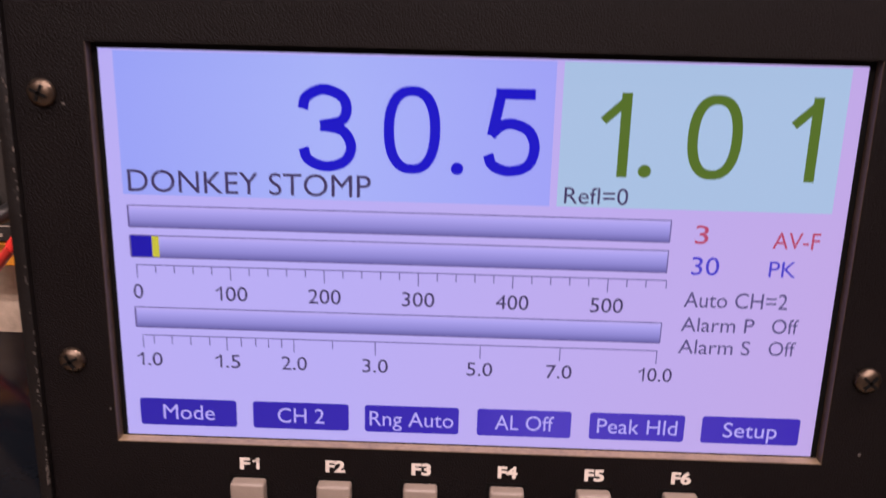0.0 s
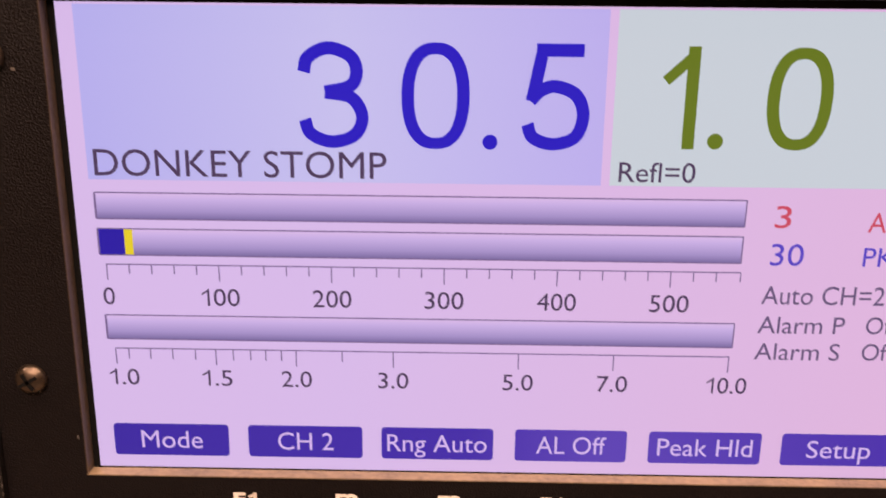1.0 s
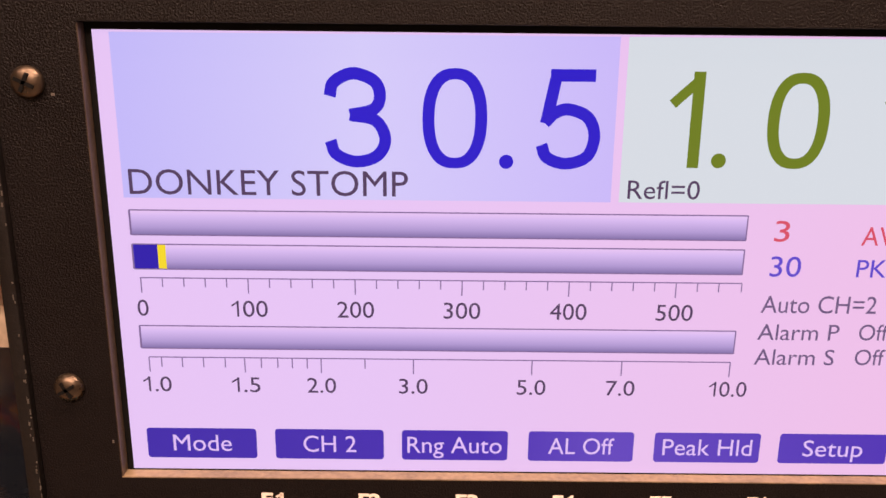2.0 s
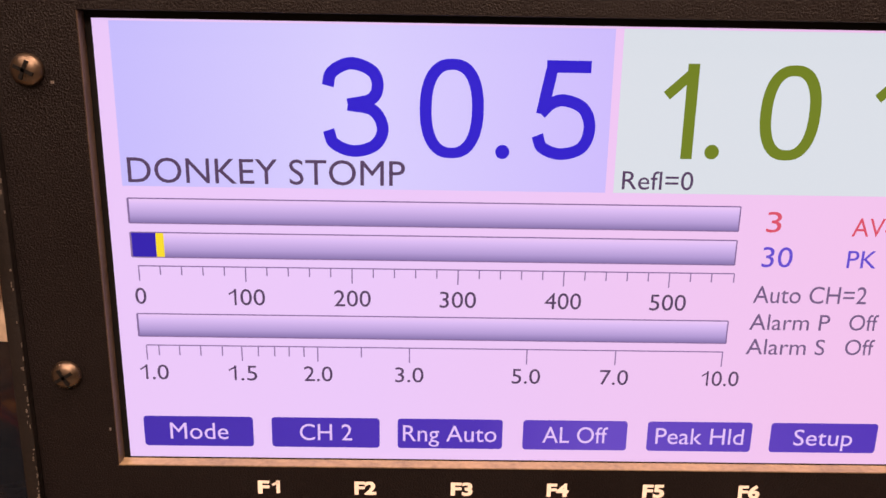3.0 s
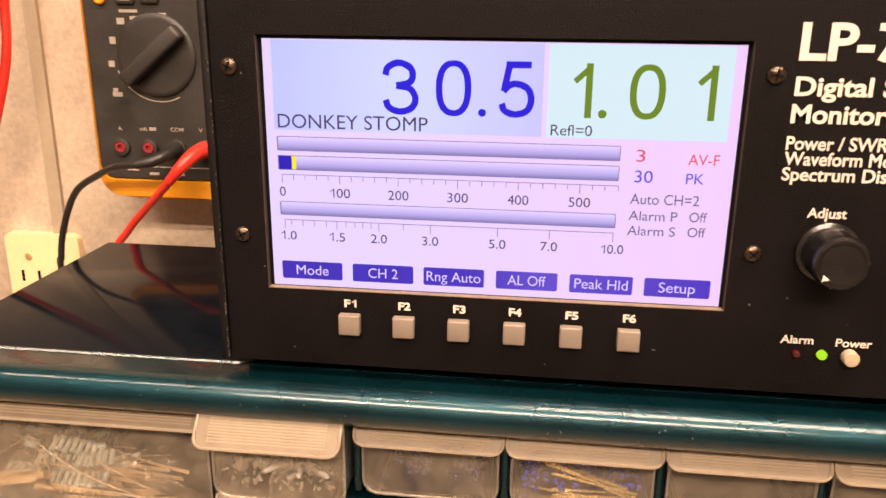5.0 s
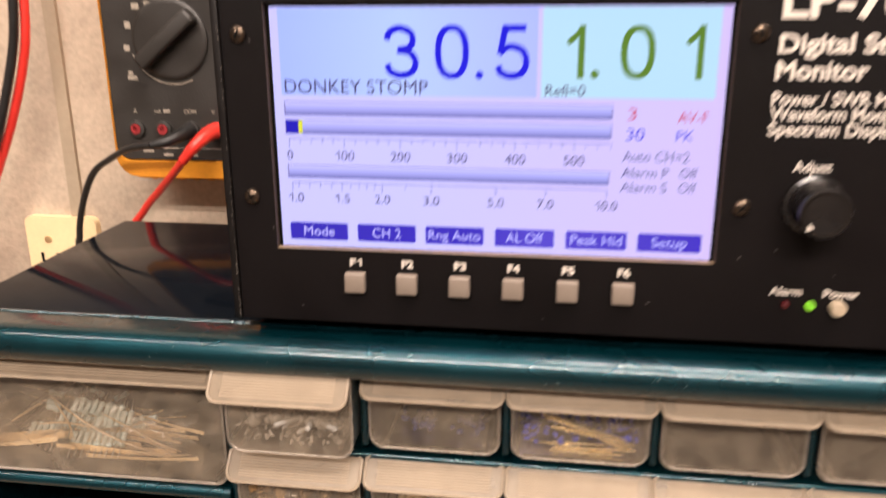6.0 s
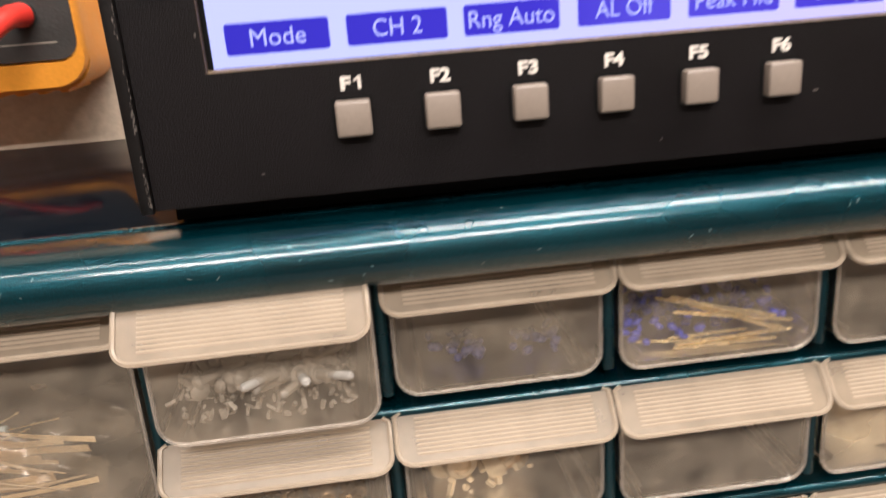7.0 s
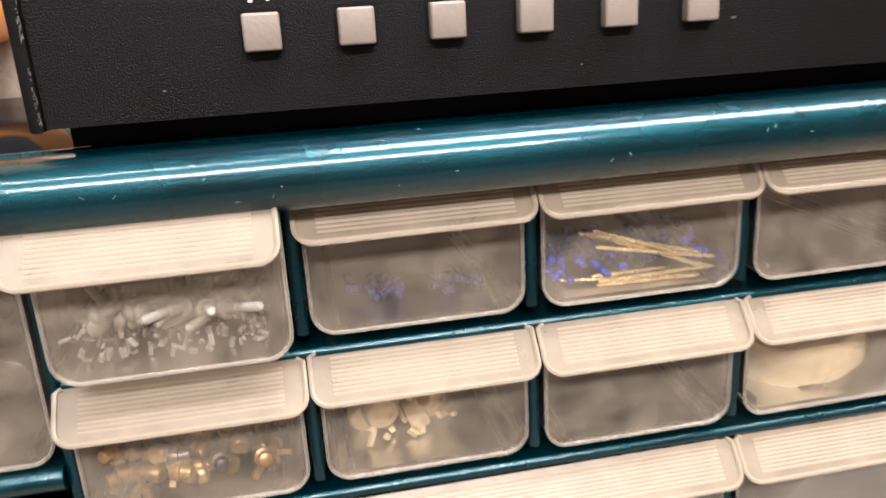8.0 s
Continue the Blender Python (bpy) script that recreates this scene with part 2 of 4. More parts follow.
def box(bm, x0, x1, y0, y1, z0, z1, bevel=0.0, seg=2):
    vs = bmesh.ops.create_cube(bm, size=1)["verts"]
    for v in vs:
        v.co = ((x0 + x1) / 2 + v.co.x * (x1 - x0), (y0 + y1) / 2 + v.co.y * (y1 - y0), (z0 + z1) / 2 + v.co.z * (z1 - z0))
    if bevel:
        es = list({e for v in vs for e in v.link_edges})
        bmesh.ops.bevel(bm, geom=es, offset=bevel, segments=seg, profile=0.5, affect="EDGES")
    return bm


def boxed(*a, **k):
    return box(bmesh.new(), *a, **k)


def extrude_x(profile, x0, x1, bm=None):
    """A closed (y, z) outline carried along x, with closed ends."""
    bm = bm or bmesh.new()
    a = [bm.verts.new((x0, y, z)) for y, z in profile]
    b = [bm.verts.new((x1, y, z)) for y, z in profile]
    n = len(profile)
    for i in range(n):
        bm.faces.new((a[i], a[(i + 1) % n], b[(i + 1) % n], b[i]))
    bm.faces.new(a[::-1])
    bm.faces.new(b)
    bmesh.ops.recalc_face_normals(bm, faces=bm.faces)
    return bm


def extrude_y(outline, y0, y1, bm=None):
    """A closed (x, z) outline carried along y."""
    bm = bm or bmesh.new()
    a = [bm.verts.new((x, y0, z)) for x, z in outline]
    b = [bm.verts.new((x, y1, z)) for x, z in outline]
    n = len(outline)
    for i in range(n):
        bm.faces.new((a[i], a[(i + 1) % n], b[(i + 1) % n], b[i]))
    bm.faces.new(a[::-1])
    bm.faces.new(b)
    bmesh.ops.recalc_face_normals(bm, faces=bm.faces)
    return bm


def rounded(x0, x1, z0, z1, r, corners="1111", seg=5):
    """A rectangle's outline with rounded corners: bottom left, bottom right, top right, top left."""
    pts = []
    for i, (cx, cz, a0) in enumerate(((x0 + r, z0 + r, 180), (x1 - r, z0 + r, 270), (x1 - r, z1 - r, 0), (x0 + r, z1 - r, 90))):
        if corners[i] == "1":
            pts += [(cx + r * math.cos(radians(a0 + 90 * k / seg)), cz + r * math.sin(radians(a0 + 90 * k / seg))) for k in range(seg + 1)]
        else:
            pts.append(((x0, z0), (x1, z0), (x1, z1), (x0, z1))[i])
    return pts


def lathe(profile, seg=32, bm=None, axis="Y", caps=True):
    """(radius, along) turned about the y axis (or z)."""
    bm = bm or bmesh.new()
    rings = []
    for r, h in profile:
        ring = []
        for k in range(seg):
            a = 2 * math.pi * k / seg
            p = (r * math.cos(a), h, r * math.sin(a)) if axis == "Y" else (r * math.cos(a), r * math.sin(a), h)
            ring.append(bm.verts.new(p))
        rings.append(ring)
    for a, b in zip(rings, rings[1:]):
        for k in range(seg):
            bm.faces.new((a[k], a[(k + 1) % seg], b[(k + 1) % seg], b[k]))
    if caps:
        bm.faces.new(rings[0][::-1])
        bm.faces.new(rings[-1])
    bmesh.ops.recalc_face_normals(bm, faces=bm.faces)
    return bm


def moved(bm, m):
    bmesh.ops.transform(bm, matrix=m, verts=bm.verts)
    return bm


def mesh_of(name, bm, mat, smooth=40):
    me = bpy.data.meshes.new(name)
    bm.to_mesh(me)
    bm.free()
    me.materials.append(mat)
    if smooth:
        me.shade_smooth()
        me.set_sharp_from_angle(angle=radians(smooth))
    return me


def part(name, bm, mat, parent, label="", smooth=40):
    ob = new(name, mesh_of(name, bm, mat, smooth))
    ob.parent = parent
    if parent is not None:
        ob.matrix_parent_inverse = parent.matrix_world.inverted()
    return tagged(ob, label)


def thing(name, label, category, at=(0, 0, 0), group="", kind=""):
    ob = new(name)
    ob.empty_display_size = 0.01
    ob.matrix_world = Matrix.Translation(at)
    bpy.context.view_layer.update()
    return tagged(ob, label, category, group, kind)


def solid(name, bm, mat, label, category="", group="", kind="", smooth=40):
    ob = new(name, mesh_of(name, bm, mat, smooth))
    return tagged(ob, label, category, group, kind)


def tube_along(points, radius, seg=10, steps=10):
    """A round cable through points, glided (Catmull-Rom)."""
    ps = [Vector(p) for p in points]
    ps = [ps[0] * 2 - ps[1]] + ps + [ps[-1] * 2 - ps[-2]]
    line = []
    for i in range(1, len(ps) - 2):
        p0, p1, p2, p3 = ps[i - 1:i + 3]
        for k in range(steps):
            t = k / steps
            line.append(0.5 * (2 * p1 + (p2 - p0) * t + (2 * p0 - 5 * p1 + 4 * p2 - p3) * t * t + (3 * p1 - p0 - 3 * p2 + p3) * t ** 3))
    line.append(ps[-2])
    bm = bmesh.new()
    rings, up = [], Vector((0.31, 0.2, 0.93)).normalized()
    for i, p in enumerate(line):
        d = (line[min(i + 1, len(line) - 1)] - line[max(i - 1, 0)]).normalized()
        u = d.cross(up).normalized()
        w = u.cross(d)
        up = w
        r = radius(i / (len(line) - 1)) if callable(radius) else radius
        rings.append([bm.verts.new(p + r * (math.cos(2 * math.pi * k / seg) * u + math.sin(2 * math.pi * k / seg) * w)) for k in range(seg)])
    for a, b in zip(rings, rings[1:]):
        for k in range(seg):
            bm.faces.new((a[k], a[(k + 1) % seg], b[(k + 1) % seg], b[k]))
    bm.faces.new(rings[0][::-1])
    bm.faces.new(rings[-1])
    bmesh.ops.recalc_face_normals(bm, faces=bm.faces)
    return bm


GLYPHS = {}


def glyph(text, bold):
    """The outline mesh of some characters in the built-in font: its points, faces and right edge."""
    key = (text, bold)
    if text == "1" and key not in GLYPHS:
        # the built-in figure one is a bare bar: this one has a flag
        top = max(q[1] for q in glyph("H", bold)[0])
        bm = big_digit("1", 0.06, 0.40 + bold, 0.0, top, 0.080 + 1.5 * bold, 0.0)
        bm.verts.index_update()
        GLYPHS[key] = [(v.co.x, v.co.z) for v in bm.verts], [tuple(v.index for v in f.verts) for f in bm.faces], 0.40 + bold
        bm.free()
    if key not in GLYPHS:
        c = bpy.data.curves.new("letters", "FONT")
        c.body, c.size, c.offset, c.resolution_u = text, 1.0, bold, 4
        o = bpy.data.objects.new("letters", c)
        scene.collection.objects.link(o)
        me = bpy.data.meshes.new_from_object(o.evaluated_get(bpy.context.evaluated_depsgraph_get()))
        pts = [(v.co.x, v.co.y) for v in me.vertices]
        GLYPHS[key] = pts, [tuple(f.vertices) for f in me.polygons], max([q[0] for q in pts], default=0.0)
        bpy.data.objects.remove(o)
        bpy.data.curves.remove(c)
        bpy.data.meshes.remove(me)
    return GLYPHS[key]


def lettering(text, x0, x1, base, cap, y, mat, parent, bold=0.0):
    """A line of flat letters in the plane y, from x0 to x1, on a baseline, with capitals of a height; each letter is a part."""
    cap_h, hh = max(q[1] for q in glyph("H", bold)[0]), glyph("HH", bold)[2]
    at, rows = 0.0, []
    for ch in text:
        if ch != " ":
            rows.append((at, ch))
        at += glyph("H" + ch + "H", bold)[2] - hh
    lo = min(a + q[0] for a, ch in rows for q in glyph(ch, bold)[0])
    hi = max(a + q[0] for a, ch in rows for q in glyph(ch, bold)[0])
    k = (x1 - x0) / (hi - lo)
    for a, ch in rows:
        bm = bmesh.new()
        pts, faces, _ = glyph(ch, bold)
        vs = [bm.verts.new((x0 + (a + u - lo) * k, y, base + v / cap_h * cap)) for u, v in pts]
        for f in faces:
            try:
                bm.faces.new([vs[i] for i in f])
            except ValueError:
                pass
        part("letter", bm, mat, parent, smooth=0)

# ---- the room ----
BACK = 0.235      # face of the wall behind the cabinet
BENCH = 0.745     # bench top
SHELF = 1.1465    # top of the drawer cabinet
wall = solid("wall_north", boxed(-1.75, 1.75, BACK, BACK + 0.1, 0, 2.5), M_WALL, "beige textured wall behind the cabinet", kind="structure")
solid("wall_south", boxed(-1.75, 1.75, -2.5, -2.4, 0, 2.5), M_ROOM, "plain wall out of view, darkened to keep reflections dim", kind="structure")
solid("wall_west", boxed(-1.85, -1.75, -2.5, BACK + 0.1, 0, 2.5), M_ROOM, "plain wall out of view, darkened to keep reflections dim", kind="structure")
solid("wall_east", boxed(1.75, 1.85, -2.5, BACK + 0.1, 0, 2.5), M_ROOM, "plain wall out of view, darkened to keep reflections dim", kind="structure")
solid("floor", boxed(-1.85, 1.85, -2.5, BACK + 0.1, -0.1, 0), M_FLOOR, "plain grey floor", kind="structure")
solid("ceiling", boxed(-1.85, 1.85, -2.5, BACK + 0.1, 2.5, 2.6), M_CEIL, "plain off-white ceiling", kind="structure")
solid("trim", extrude_y(rounded(-0.3140, -0.3050, 0.8, 2.45, 0.0015), BACK - 0.003, BACK, None), M_BATTEN, "narrow grey joint strip on the wall", kind="structure")

bench = thing("workbench", "brown wooden workbench under the drawer cabinet", "workbench", (0, -0.1, 0))
part("bench_top", boxed(-1.2, 1.2, -0.30, BACK - 0.002, BENCH - 0.04, BENCH, 0.004), M_BENCH, bench)
for lx in (-1.12, 1.12):
    for ly in (-0.25, 0.18):
        part("leg", boxed(lx - 0.03, lx + 0.03, ly - 0.03, ly + 0.03, 0, BENCH - 0.04, 0.003), M_BENCH, bench)

# ceiling lamp housing above the tubes
for fx, fy, fw in ((0.625, -0.42, 0.42), (-0.85, -0.70, 0.2), (0.0, -1.75, 0.42)):
    lamp = thing("ceiling_light", "white metal fluorescent ceiling light, switched on", "ceiling light", (fx, fy, 2.5), "ceiling lights")
    part("housing", boxed(fx - 0.78, fx + 0.78, fy - fw / 2, fy + fw / 2, 2.46, 2.5, 0.004), M_CEIL, lamp)

# ---- drawer cabinet ----
X0, X1 = -0.231, 0.233
COLS = [-0.1035, -0.0478, 0.0077, 0.0632, 0.1187, 0.1742]
SH1, SH2 = 1.0972, 1.0580    # middles of the shelves' front beads
NOSE_Y, NOSE_Z, NOSE_R = -0.0057, 1.1416, 0.0076

cab = thing("drawer_cabinet", "teal plastic small-parts drawer cabinet with a dark glossy top", "drawer cabinet", (0, 0.08, BENCH))
nose = [(NOSE_Y - NOSE_R * math.sin(radians(a)), NOSE_Z + NOSE_R * math.cos(radians(a))) for a in range(0, 193, 6)]
inner = [(NOSE_Y - (NOSE_R - 0.0014) * math.sin(radians(a)), NOSE_Z + (NOSE_R - 0.0014) * math.cos(radians(a))) for a in range(192, -1, -6)]
rim = [(0.0095, SHELF - 0.0040), (0.0095, 1.1482), (0.0090, 1.1487), (0.0082, 1.1487), (0.0076, 1.1481), (0.0010, 1.1486)]
roll = part("front_roll", extrude_x(rim + nose + inner + [(0.001, 1.1472), (0.007, 1.1466), (0.007, SHELF - 0.0040)], X0, X1), M_TEAL, cab, "rounded teal front edge with fine scratches")
rs = random.Random(3)
for k in range(30):
    a, x = radians(rs.choice((rs.uniform(5, 60), rs.uniform(60, 120)))), rs.uniform(-0.13, 0.15) if k else -0.0188
    w, l = rs.uniform(0.00008, 0.00022), rs.uniform(0.0002, 0.0011)
    if k == 0:
        a, w, l = radians(12), 0.0003, 0.0006
    q = boxed(-l / 2, l / 2, -w / 2, w / 2, -0.00005, 0.00003)
    moved(q, Matrix.Translation((x, NOSE_Y - NOSE_R * math.sin(a), NOSE_Z + NOSE_R * math.cos(a))) @ Matrix.Rotation(a, 4, "X") @ Matrix.Rotation(rs.uniform(-1.2, 1.2), 4, "Z"))
    part("scratch", q, M_DUST, roll)
part("top", boxed(X0 + 0.001, X1 - 0.001, 0.0097, 0.157, SHELF - 0.004, SHELF, 0.0004), M_TOP, cab, "dark glossy top that mirrors the wall")
part("side", boxed(X0, X0 + 0.003, 0.0, 0.157, BENCH, SHELF - 0.0042, 0.001), M_TEAL, cab)
part("side", boxed(X1 - 0.003, X1, 0.0, 0.157, BENCH, SHELF - 0.0042, 0.001), M_TEAL, cab)
part("back", boxed(X0 + 0.003, X1 - 0.003, 0.154, 0.157, BENCH, SHELF - 0.0042), M_TEAL, cab)
part("base", boxed(X0 + 0.003, X1 - 0.003, 0.001, 0.154, BENCH, 1.014), M_TEAL, cab)


def bead_x(x0, x1, z, r=0.0016):
    prof = [(0.0010 - r * math.sin(radians(a)), z + r * math.cos(radians(a))) for a in range(0, 181, 20)]
    prof += [(0.150, z - r), (0.150, z + 0.0047), (0.013, z + 0.0047), (0.004, z + 0.0008)]
    return extrude_x(prof, x0, x1)


def bead_z(x, z0, z1, r=0.0017):
    out = [(x - r * math.cos(radians(a)), 0.0018 - r * math.sin(radians(a))) for a in range(0, 181, 20)]
    out += [(x + r, 0.010), (x + 0.0009, 0.012), (x + 0.0009, 0.152), (x - 0.0009, 0.152), (x - 0.0009, 0.012), (x - r, 0.010)]
    bm = bmesh.new()
    a = [bm.verts.new((px, py, z0)) for px, py in out]
    b = [bm.verts.new((px, py, z1)) for px, py in out]
    n = len(out)
    for i in range(n):
        bm.faces.new((a[i], a[(i + 1) % n], b[(i + 1) % n], b[i]))
    bm.faces.new(a[::-1])
    bm.faces.new(b)
    bmesh.ops.recalc_face_normals(bm, faces=bm.faces)
    return bm


for z in (SH1, SH2):
    part("shelf", bead_x(COLS[0] + 0.0018, X1 - 0.0032, z), M_TEAL, cab)
part("shelf", bead_x(X0 + 0.0032, COLS[0] - 0.0018, 1.0742, 0.0030), M_TEAL, cab)
part("shelf", bead_x(X0 + 0.0032, X1 - 0.0032, 1.0142, 0.0015), M_TEAL, cab)
part("divider", bead_z(COLS[0], 1.0191, 1.1405), M_TEAL, cab)
for x in COLS[1:]:
    part("divider", bead_z(x, SH1 + 0.0049, 1.1405), M_TEAL, cab)
    part("divider", bead_z(x, SH2 + 0.0049, SH1 - 0.0018), M_TEAL, cab)
for x in (COLS[1], COLS[3], COLS[5]):
    part("divider", bead_z(x, 1.0191, SH2 - 0.0018), M_TEAL, cab)


# ---- drawers ----
def drawer(x0, x1, z0, h, out, label, depth=0.14, lip_h=0.0098, tilt=0.0, dx=0.0, trim=0.0, tray_dx=0.0):
    """A frosted tray with a sloping, ribbed pull along its upper front edge. x0, x1: the bay; z0: its bottom; out: how far it is pulled."""
    cx, w = (x0 + x1) / 2 + dx, (x1 - x0) - 0.0050 - trim
    d = thing("parts_drawer", label, "drawer", (cx, 0.0, z0), "drawers of the cabinet")
    y, t, tx = -0.0006, 0.0011, cx + tray_dx
    top = z0 + h
    out2 = rounded(tx - w / 2, tx + w / 2, z0, top - 0.002, 0.0058, "1100", 6)
    inn = rounded(tx - w / 2 + t, tx + w / 2 - t, z0 + t, top - 0.002, 0.0050, "1100", 6)
    bm = extrude_y(out2, y, y + t)
    # floor and sides: a trough of the same outline
    ring = list(zip(out2, inn))
    ring = ring[-1:] + ring[:-1]
    for (a, b), (c, e) in zip(ring, ring[1:]):
        vs = [bm.verts.new((p[0], yy, p[1])) for yy in (y + t, depth) for p in (a, c, e, b)]
        for q in ((0, 1, 5, 4), (2, 3, 7, 6)):
            bm.faces.new([vs[i] for i in q])
    extrude_y(out2, depth, depth + t, bm)
    # sharp corner ribs that show through the front
    for s in (-1, 1):
        box(bm, tx + s * (w / 2 - 0.0062) - 0.0004, tx + s * (w / 2 - 0.0062) + 0.0004, y + 0.004, 0.06, z0 + t, z0 + 0.0022)
    part("tray", bm, M_TRAY, d, "cloudy see-through tray")
    edge = [(px, y, pz) for px, pz in out2[-1:] + out2[:-1]]
    part("tray_edge", tube_along(edge, 0.00050, 6, 1), M_TRAYEDGE, d)
    # pull: slopes from the tray's upper edge down and out
    lw = (x1 - x0) - 0.0014 - trim
    bm = bmesh.new()
    dy = 0.0085
    r = 0.0042
    pts = [(-lw / 2 + 0.0015, 1.0), (-lw / 2, 0.93)]
    pts += [(-lw / 2 + r - r * math.cos(radians(a)), (r - r * math.sin(radians(a))) / 0.0138) for a in range(0, 91, 15)]
    pts += [(-px, pz) for px, pz in reversed(pts)]
    nrm = Vector((0, -lip_h, dy)).normalized()
    def on_lip(px, s, off):
        return Vector((cx + px, y + 0.0006 - dy * (1 - s), top - lip_h * (1 - s))) + nrm * off
    a = [bm.verts.new(on_lip(px, s, 0.0)) for px, s in pts]
    b = [bm.verts.new(on_lip(px, s, -0.0012)) for px, s in pts]
    m = len(pts)
    for i in range(m):
        bm.faces.new((a[i], a[(i + 1) % m], b[(i + 1) % m], b[i]))
    bm.faces.new(a)
    bm.faces.new(b[::-1])
    # a turned-down edge along the front of the pull
    lo = [on_lip(px, s, 0) for px, s in pts if s < 0.30]
    lo.sort(key=lambda p: p.x)
    for p, q in zip(lo, lo[1:]):
        vs = [bm.verts.new(v) for v in (p, q, q + Vector((0, 0.0002, -0.0008)), p + Vector((0, 0.0002, -0.0008)))]
        vs += [bm.verts.new(v.co + Vector((0, 0.0009, 0))) for v in vs]
        for f in ((0, 1, 2, 3), (4, 7, 6, 5), (3, 2, 6, 7)):
            bm.faces.new([vs[i] for i in f])
    bmesh.ops.recalc_face_normals(bm, faces=bm.faces)
    lip = part("pull", bm, M_LIP, d, "milky sloping pull with fine ribs")
    border = [on_lip(px, s, 0.0001) for px, s in pts]
    part("pull_rim", tube_along(border, 0.00065, 6, 1), M_RIM, lip)
    for k in range(9):
        s = 0.20 + 0.66 * k / 8
        p0, p1 = on_lip(-lw / 2 + 0.0048, s, 0.0), on_lip(lw / 2 - 0.0048, s, 0.0)
        bm = bmesh.new()
        u = Vector((0, dy, lip_h)).normalized() * 0.00036
        vs = [bm.verts.new(v) for v in (p0 - u, p0 + nrm * 0.00014, p0 + u, p1 - u, p1 + nrm * 0.00014, p1 + u)]
        for f in ((0, 3, 4, 1), (1, 4, 5, 2)):
            bm.faces.new([vs[i] for i in f])
        part("rib", bm, M_RIB, lip, smooth=0)
    d.matrix_world = Matrix.Translation((cx, -out, z0)) @ pose(0, 0, 0, tilt, 0, random.uniform(-0.4, 0.4))
    return d


ROW_A, ROW_B, ROW_C = SH1 + 0.0049, SH2 + 0.0049, 1.0191
H = 0.0345
EMPTY = "empty cloudy plastic parts drawer with a ribbed pull"
drawer(X0 + 0.003, COLS[0], 1.0790, 0.0578, 0.0, "large cloudy plastic drawer holding bagged resistors on paper tape")
drawer(COLS[0], COLS[1], ROW_A, H, 0.0098, "cloudy plastic drawer of small screws, pulled out a little", dx=-0.0014, trim=0.0010, tray_dx=0.0022)
drawer(COLS[1], COLS[2], ROW_A, H, 0.0, "cloudy plastic drawer with a few blue components inside")
drawer(COLS[2], COLS[3], ROW_A, H, 0.0004, "cloudy plastic drawer of blue parts with gold leads")
drawer(COLS[3], COLS[4], ROW_A, H, 0.0006, EMPTY)
drawer(COLS[4], COLS[5], ROW_A, H, 0.0012, EMPTY)
drawer(COLS[5], X1 - 0.003, ROW_A, H, 0.0, EMPTY)
drawer(COLS[0], COLS[1], ROW_B, H, 0.0015, "cloudy plastic drawer of small brass and steel fittings")
drawer(COLS[1], COLS[2], ROW_B, H, 0.0, "cloudy plastic drawer of cream and brass connectors")
drawer(COLS[2], COLS[3], ROW_B, H, 0.0006, EMPTY)
drawer(COLS[3], COLS[4], ROW_B, H, 0.0, "cloudy plastic drawer holding a coil of cream tape")
drawer(COLS[4], COLS[5], ROW_B, H, 0.0005, EMPTY)
drawer(COLS[5], X1 - 0.003, ROW_B, H, 0.0, EMPTY)
drawer(COLS[1], COLS[3], ROW_C, 0.0375, 0.0005, "wide cloudy plastic parts drawer with a ribbed pull")
drawer(COLS[3], COLS[5], ROW_C, 0.0375, 0.0, "wide cloudy plastic parts drawer with a ribbed pull")
drawer(COLS[0], COLS[1], ROW_C, H, 0.0, EMPTY)

# ---- station monitor ----
PL, PR, PB, PT = -0.0968, 0.1513, 1.1542, 1.3020
SX0, SX1, SZ0, SZ1 = -0.077, 0.077, 1.182, 1.268
dev = thing("station_monitor", "black metal radio station monitor with a lit display, on the cabinet", "radio meter", (0.026, 0.07, SHELF))


def plate_with_hole(x0, x1, z0, z1, hx0, hx1, hz0, hz1, y0, y1):
    bm = bmesh.new()
    def ring(a, b, c, d, y):
        return [bm.verts.new(p) for p in ((a, y, c), (b, y, c), (b, y, d), (a, y, d))]
    of, hf, ob_, hb = ring(x0, x1, z0, z1, y0), ring(hx0, hx1, hz0, hz1, y0), ring(x0, x1, z0, z1, y1), ring(hx0, hx1, hz0, hz1, y1)
    for i in range(4):
        j = (i + 1) % 4
        for q in ((of[i], of[j], hf[j], hf[i]), (ob_[i], hb[i], hb[j], ob_[j]), (of[i], ob_[i], ob_[j], of[j]), (hf[i], hf[j], hb[j], hb[i])):
            bm.faces.new(q)
    bmesh.ops.recalc_face_normals(bm, faces=bm.faces)
    return bm


panel = part("front_panel", plate_with_hole(PL + 0.0032, PR - 0.0032, PB, PT, SX0 - 0.0013, SX1 + 0.0013, SZ0 + 0.0004, SZ1 + 0.0013, 0.0, 0.003), M_PANEL, dev, "black powder-coated front panel")
# cut edges of the display opening; the lower one carries painted light
for a in ((SX0 - 0.0013, SX1 + 0.0013, 0.0001, 0.0028, SZ0 + 0.0004, SZ0 + 0.0006), (SX0 - 0.0013, SX0 - 0.00115, 0.0001, 0.0028, SZ0 + 0.0006, SZ1 + 0.0011), (SX1 + 0.00115, SX1 + 0.0013, 0.0001, 0.0028, SZ0 + 0.0006, SZ1 + 0.0011)):
    part("cut_edge", boxed(*a), M_LEDGE if a[1] > 0.07 and a[0] < -0.07 else M_EDGE, panel, "bare brownish cut edge")
part("body", boxed(PL + 0.0034, PR - 0.0034, 0.0032, 0.135, PB + 0.001, PT - 0.002), M_COVER, dev)
